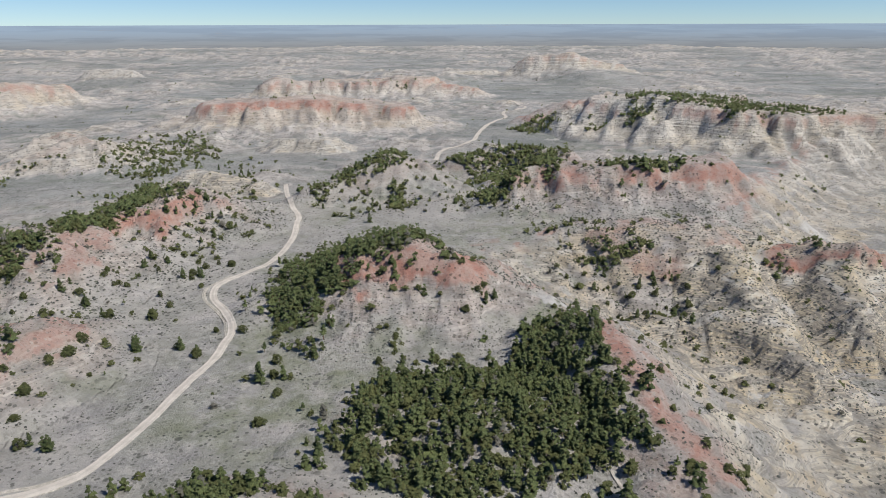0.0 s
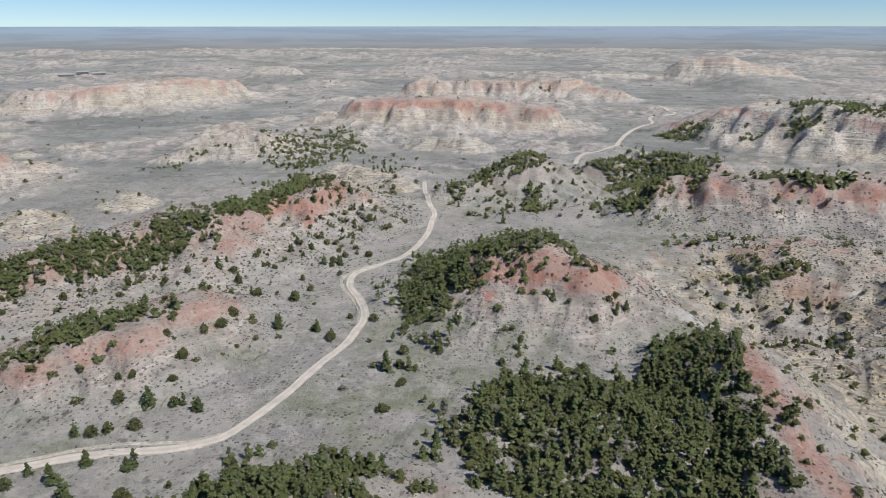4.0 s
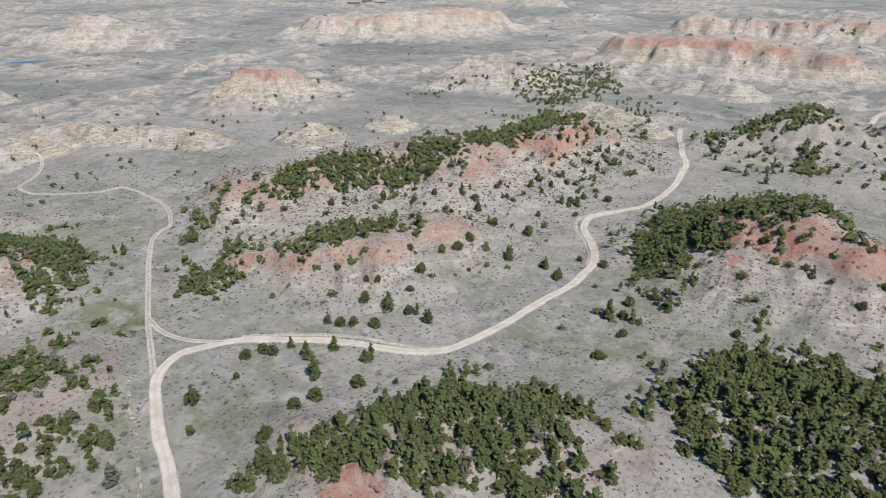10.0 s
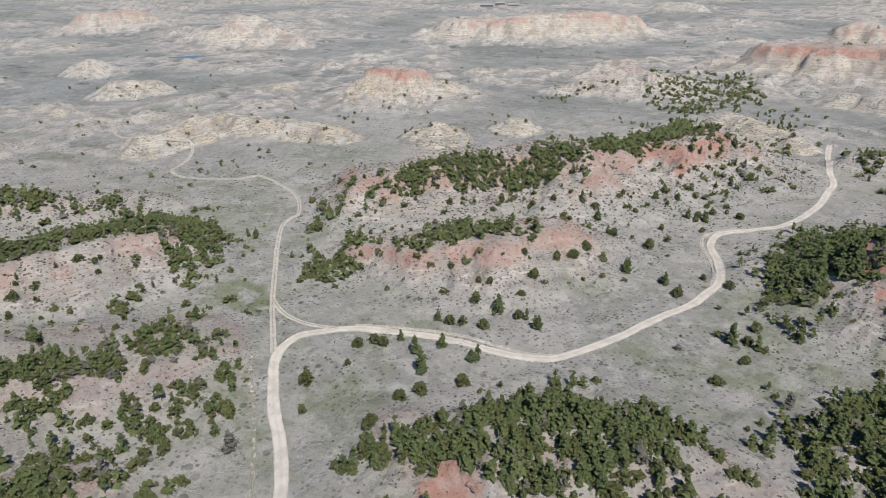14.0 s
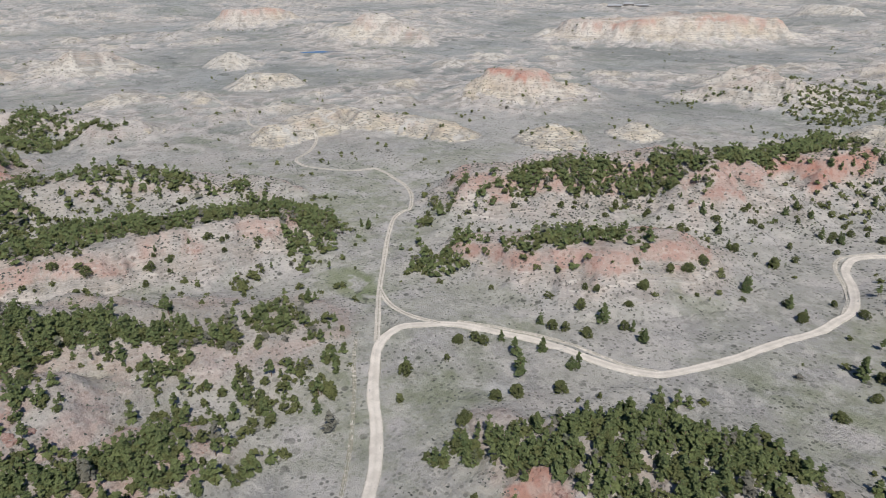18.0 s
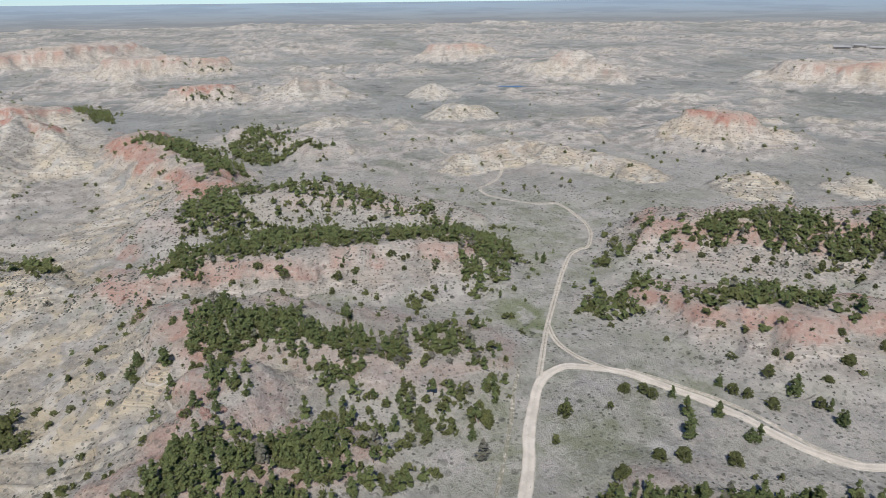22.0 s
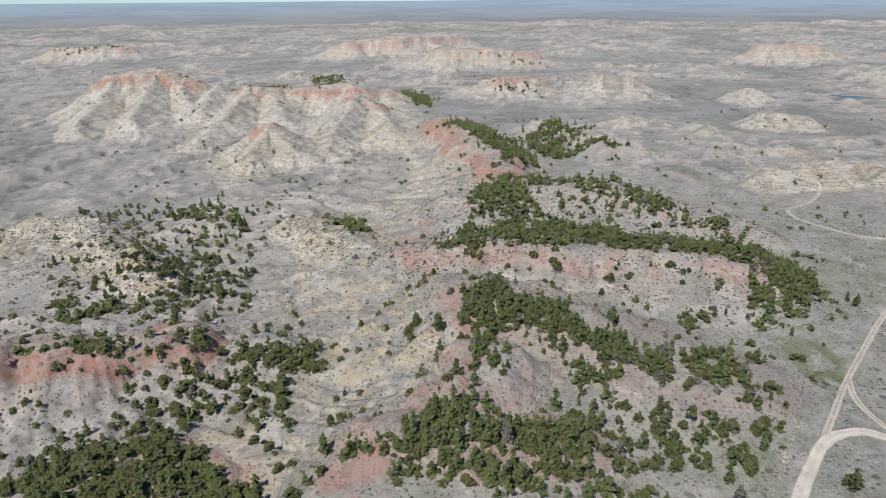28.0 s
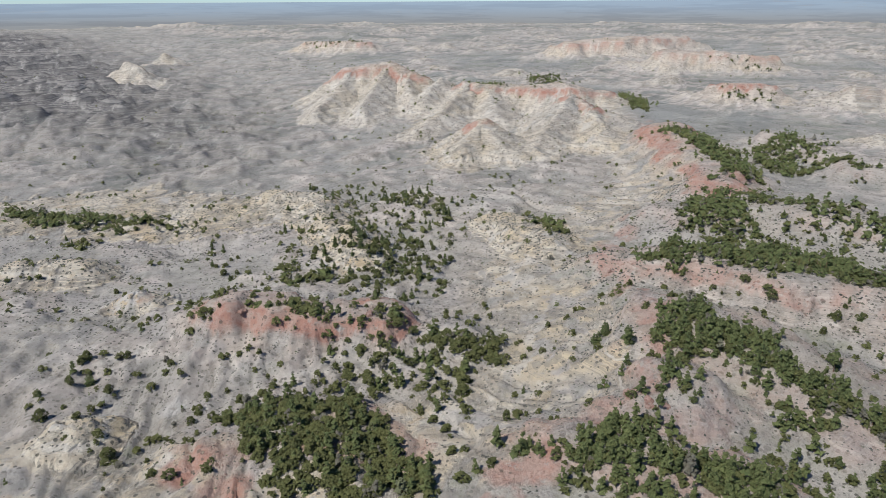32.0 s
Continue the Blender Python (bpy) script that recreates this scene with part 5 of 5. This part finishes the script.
brush("sagebrush", "low grey-green sagebrush tufts scattered over the prairie", spots, rng.uniform(0.22, 0.62, len(spots)) * (1 + 0.5 * (sr[ok] > 260)), SAGE)

# ---------------------------------------------------------------- rocks
def rock_material(name, a, b, c):
    n = Nodes(name, 0.95)
    colour = n.mix(n.step(n.noise(0.9, 4, 0.7), 0.38, 0.62), a, b)
    colour = n.mix(n.step(n.noise(4.0, 4, 0.7), 0.5, 0.68, 0.8), colour, c)
    n.bump(n.noise(3.0, 5, 0.75), 0.9, 0.4)
    return n.done(colour)


SCORIA = rock_material("burnt_red_rock", (0.33, 0.20, 0.16), (0.44, 0.32, 0.275), (0.18, 0.115, 0.095))
STONE = rock_material("grey_sandstone", (0.33, 0.31, 0.28), (0.45, 0.42, 0.37), (0.20, 0.19, 0.17))


def crag(x, y, size):
    """A broken outcrop of burnt rock: split blocks leaning on each other."""
    z, size = float(base_of([x], [y])[0]), size * 0.55
    root = new("rock_outcrop")
    tagged(root, "broken outcrop of burnt red rock on a slope", "rock", group="outcrops on the red rims")
    root.location = (x, y, z)
    for k in range(5):
        bm = bmesh.new()
        bmesh.ops.create_icosphere(bm, subdivisions=2, radius=1)
        away, turn = rng.uniform(0, 1.1) * size, rng.uniform(0, math.tau)
        s = size * rng.uniform(0.35, 0.8)
        shift = rng.uniform(0, 50)
        for v in bm.verts:
            d = v.co.normalized()
            block = 1 / max(abs(d.x), abs(d.y), abs(d.z)) ** 0.7
            v.co = d * block * (1 + 0.4 * noise.noise(d * 2.1 + Vector((shift, 0, 0))) + 0.2 * noise.noise(d * 5 + Vector((0, shift, 0)))) * s
            v.co.z *= 0.75
        me = bpy.data.meshes.new("block")
        bm.to_mesh(me)
        bm.free()
        me.materials.append(SCORIA)
        ob = new("block", me)
        ob.parent = root
        ob.location = (away * math.cos(turn), away * math.sin(turn), s * 0.25)
        ob.rotation_euler = (rng.uniform(-0.4, 0.4), rng.uniform(-0.4, 0.4), turn)


for x, y, size in ((-30, 246, 2.6), (55, 206, 2.2), (-180, -124, 3), (-161, -168, 2.4), (-163, -24, 2.4), (-159, -18, 2), (-264, -53, 2.2), (-28, 246, 2.4), (-161, -14, 2.2), (-117, -108, 2.4), (-161, -18, 2.6), (-76, 83, 2), (-4, 255, 2)):
    crag(x, y, size)


# rubble that has rolled down from the rims
count = 45000
sa, sr = np.radians(rng.uniform(-158, 40, count)), np.sqrt(rng.uniform(105 ** 2, 380 ** 2, count))
sx, sy = sr * np.sin(sa), sr * np.cos(sa)
tall, base, which, cover_ = surface(sx, sy)
reddish, chalky = cover_[:, 0] > 0.35, np.maximum(cover_[:, 5], cover_[:, 1]) > 0.5
pick = rng.uniform(0, 1, count)
for name, label, ok, material in (("scoria_rubble", "loose red burnt-rock rubble below the rims", reddish & (pick < 0.9), SCORIA),
                                  ("stone_scatter", "grey stones scattered over bare clay slopes", ~reddish & chalky & (pick < 0.30), STONE)):
    spots = np.stack([sx[ok], sy[ok]], -1)
    brush(name, label, spots, rng.uniform(0.12, 0.5, len(spots)) ** 1.3 * 1.3, material, 0.9)["category"] = "rubble"

# ---------------------------------------------------------------- a pond and a far ranch
spin = np.linspace(0, math.tau, 33)[:-1]
shore = 1 + 0.22 * np.sin(2 * spin + 0.7) + 0.12 * np.sin(5 * spin)
px, py = -869 + 13 * shore * np.cos(spin) - 7 * np.sin(spin), 384 + 24 * shore * np.cos(spin) + 5 * np.sin(spin)
pz = 0.12
water = mesh_from("pond", np.concatenate([np.stack([px, py, np.full(32, pz)], -1), [(-869, 384, pz)]]), [(k, (k + 1) % 32, 32) for k in range(32)], mats=[WATER])
tagged(new("pond", water), "small blue stock pond in a green hollow", "pond", kind="structure")

PAINT = rock_material("weathered_boards", (0.16, 0.15, 0.14), (0.22, 0.20, 0.18), (0.10, 0.10, 0.095))
TIN = rock_material("pale_roof_sheet", (0.42, 0.42, 0.42), (0.36, 0.36, 0.36), (0.3, 0.3, 0.3))


def barn(x, y, length, turn):
    root = new("ranch_barn")
    tagged(root, "long dark ranch barn with a pale metal roof", "barn", group="far ranch")
    root.location, root.rotation_euler = (x, y, float(base_of([x], [y])[0])), (0, 0, turn)
    w, h, top = 6.0, 4.5, 7.5
    half = length / 2
    walls = [(-half, -w, -1), (half, -w, -1), (half, w, -1), (-half, w, -1), (-half, -w, h), (half, -w, h), (half, w, h), (-half, w, h), (-half, 0, top - 0.2), (half, 0, top - 0.2)]
    me = bpy.data.meshes.new("wall")
    me.from_pydata(walls, [], [(0, 1, 5, 4), (2, 3, 7, 6), (1, 2, 6, 9, 5), (3, 0, 4, 8, 7)])
    me.materials.append(PAINT)
    new("wall", me).parent = root
    for side in (-1, 1):
        e = half + 0.6
        lo, hi = (side * (w + 0.7), h - 0.35), (0, top)
        pts = [(-e, lo[0], lo[1]), (e, lo[0], lo[1]), (e, hi[0], hi[1]), (-e, hi[0], hi[1])]
        me = bpy.data.meshes.new("roof_slope")
        me.from_pydata(pts + [(a, b, c + 0.2) for a, b, c in pts], [], [(0, 1, 2, 3), (4, 5, 6, 7), (0, 1, 5, 4), (1, 2, 6, 5), (2, 3, 7, 6), (3, 0, 4, 7)])
        me.materials.append(TIN)
        new("roof_slope", me).parent = root


for bx, by, bl, bt in ((-1232, 1375, 34, 0.75), (-1214, 1408, 26, 0.7), (-1196, 1440, 30, 0.8)):
    barn(bx, by, bl, bt)
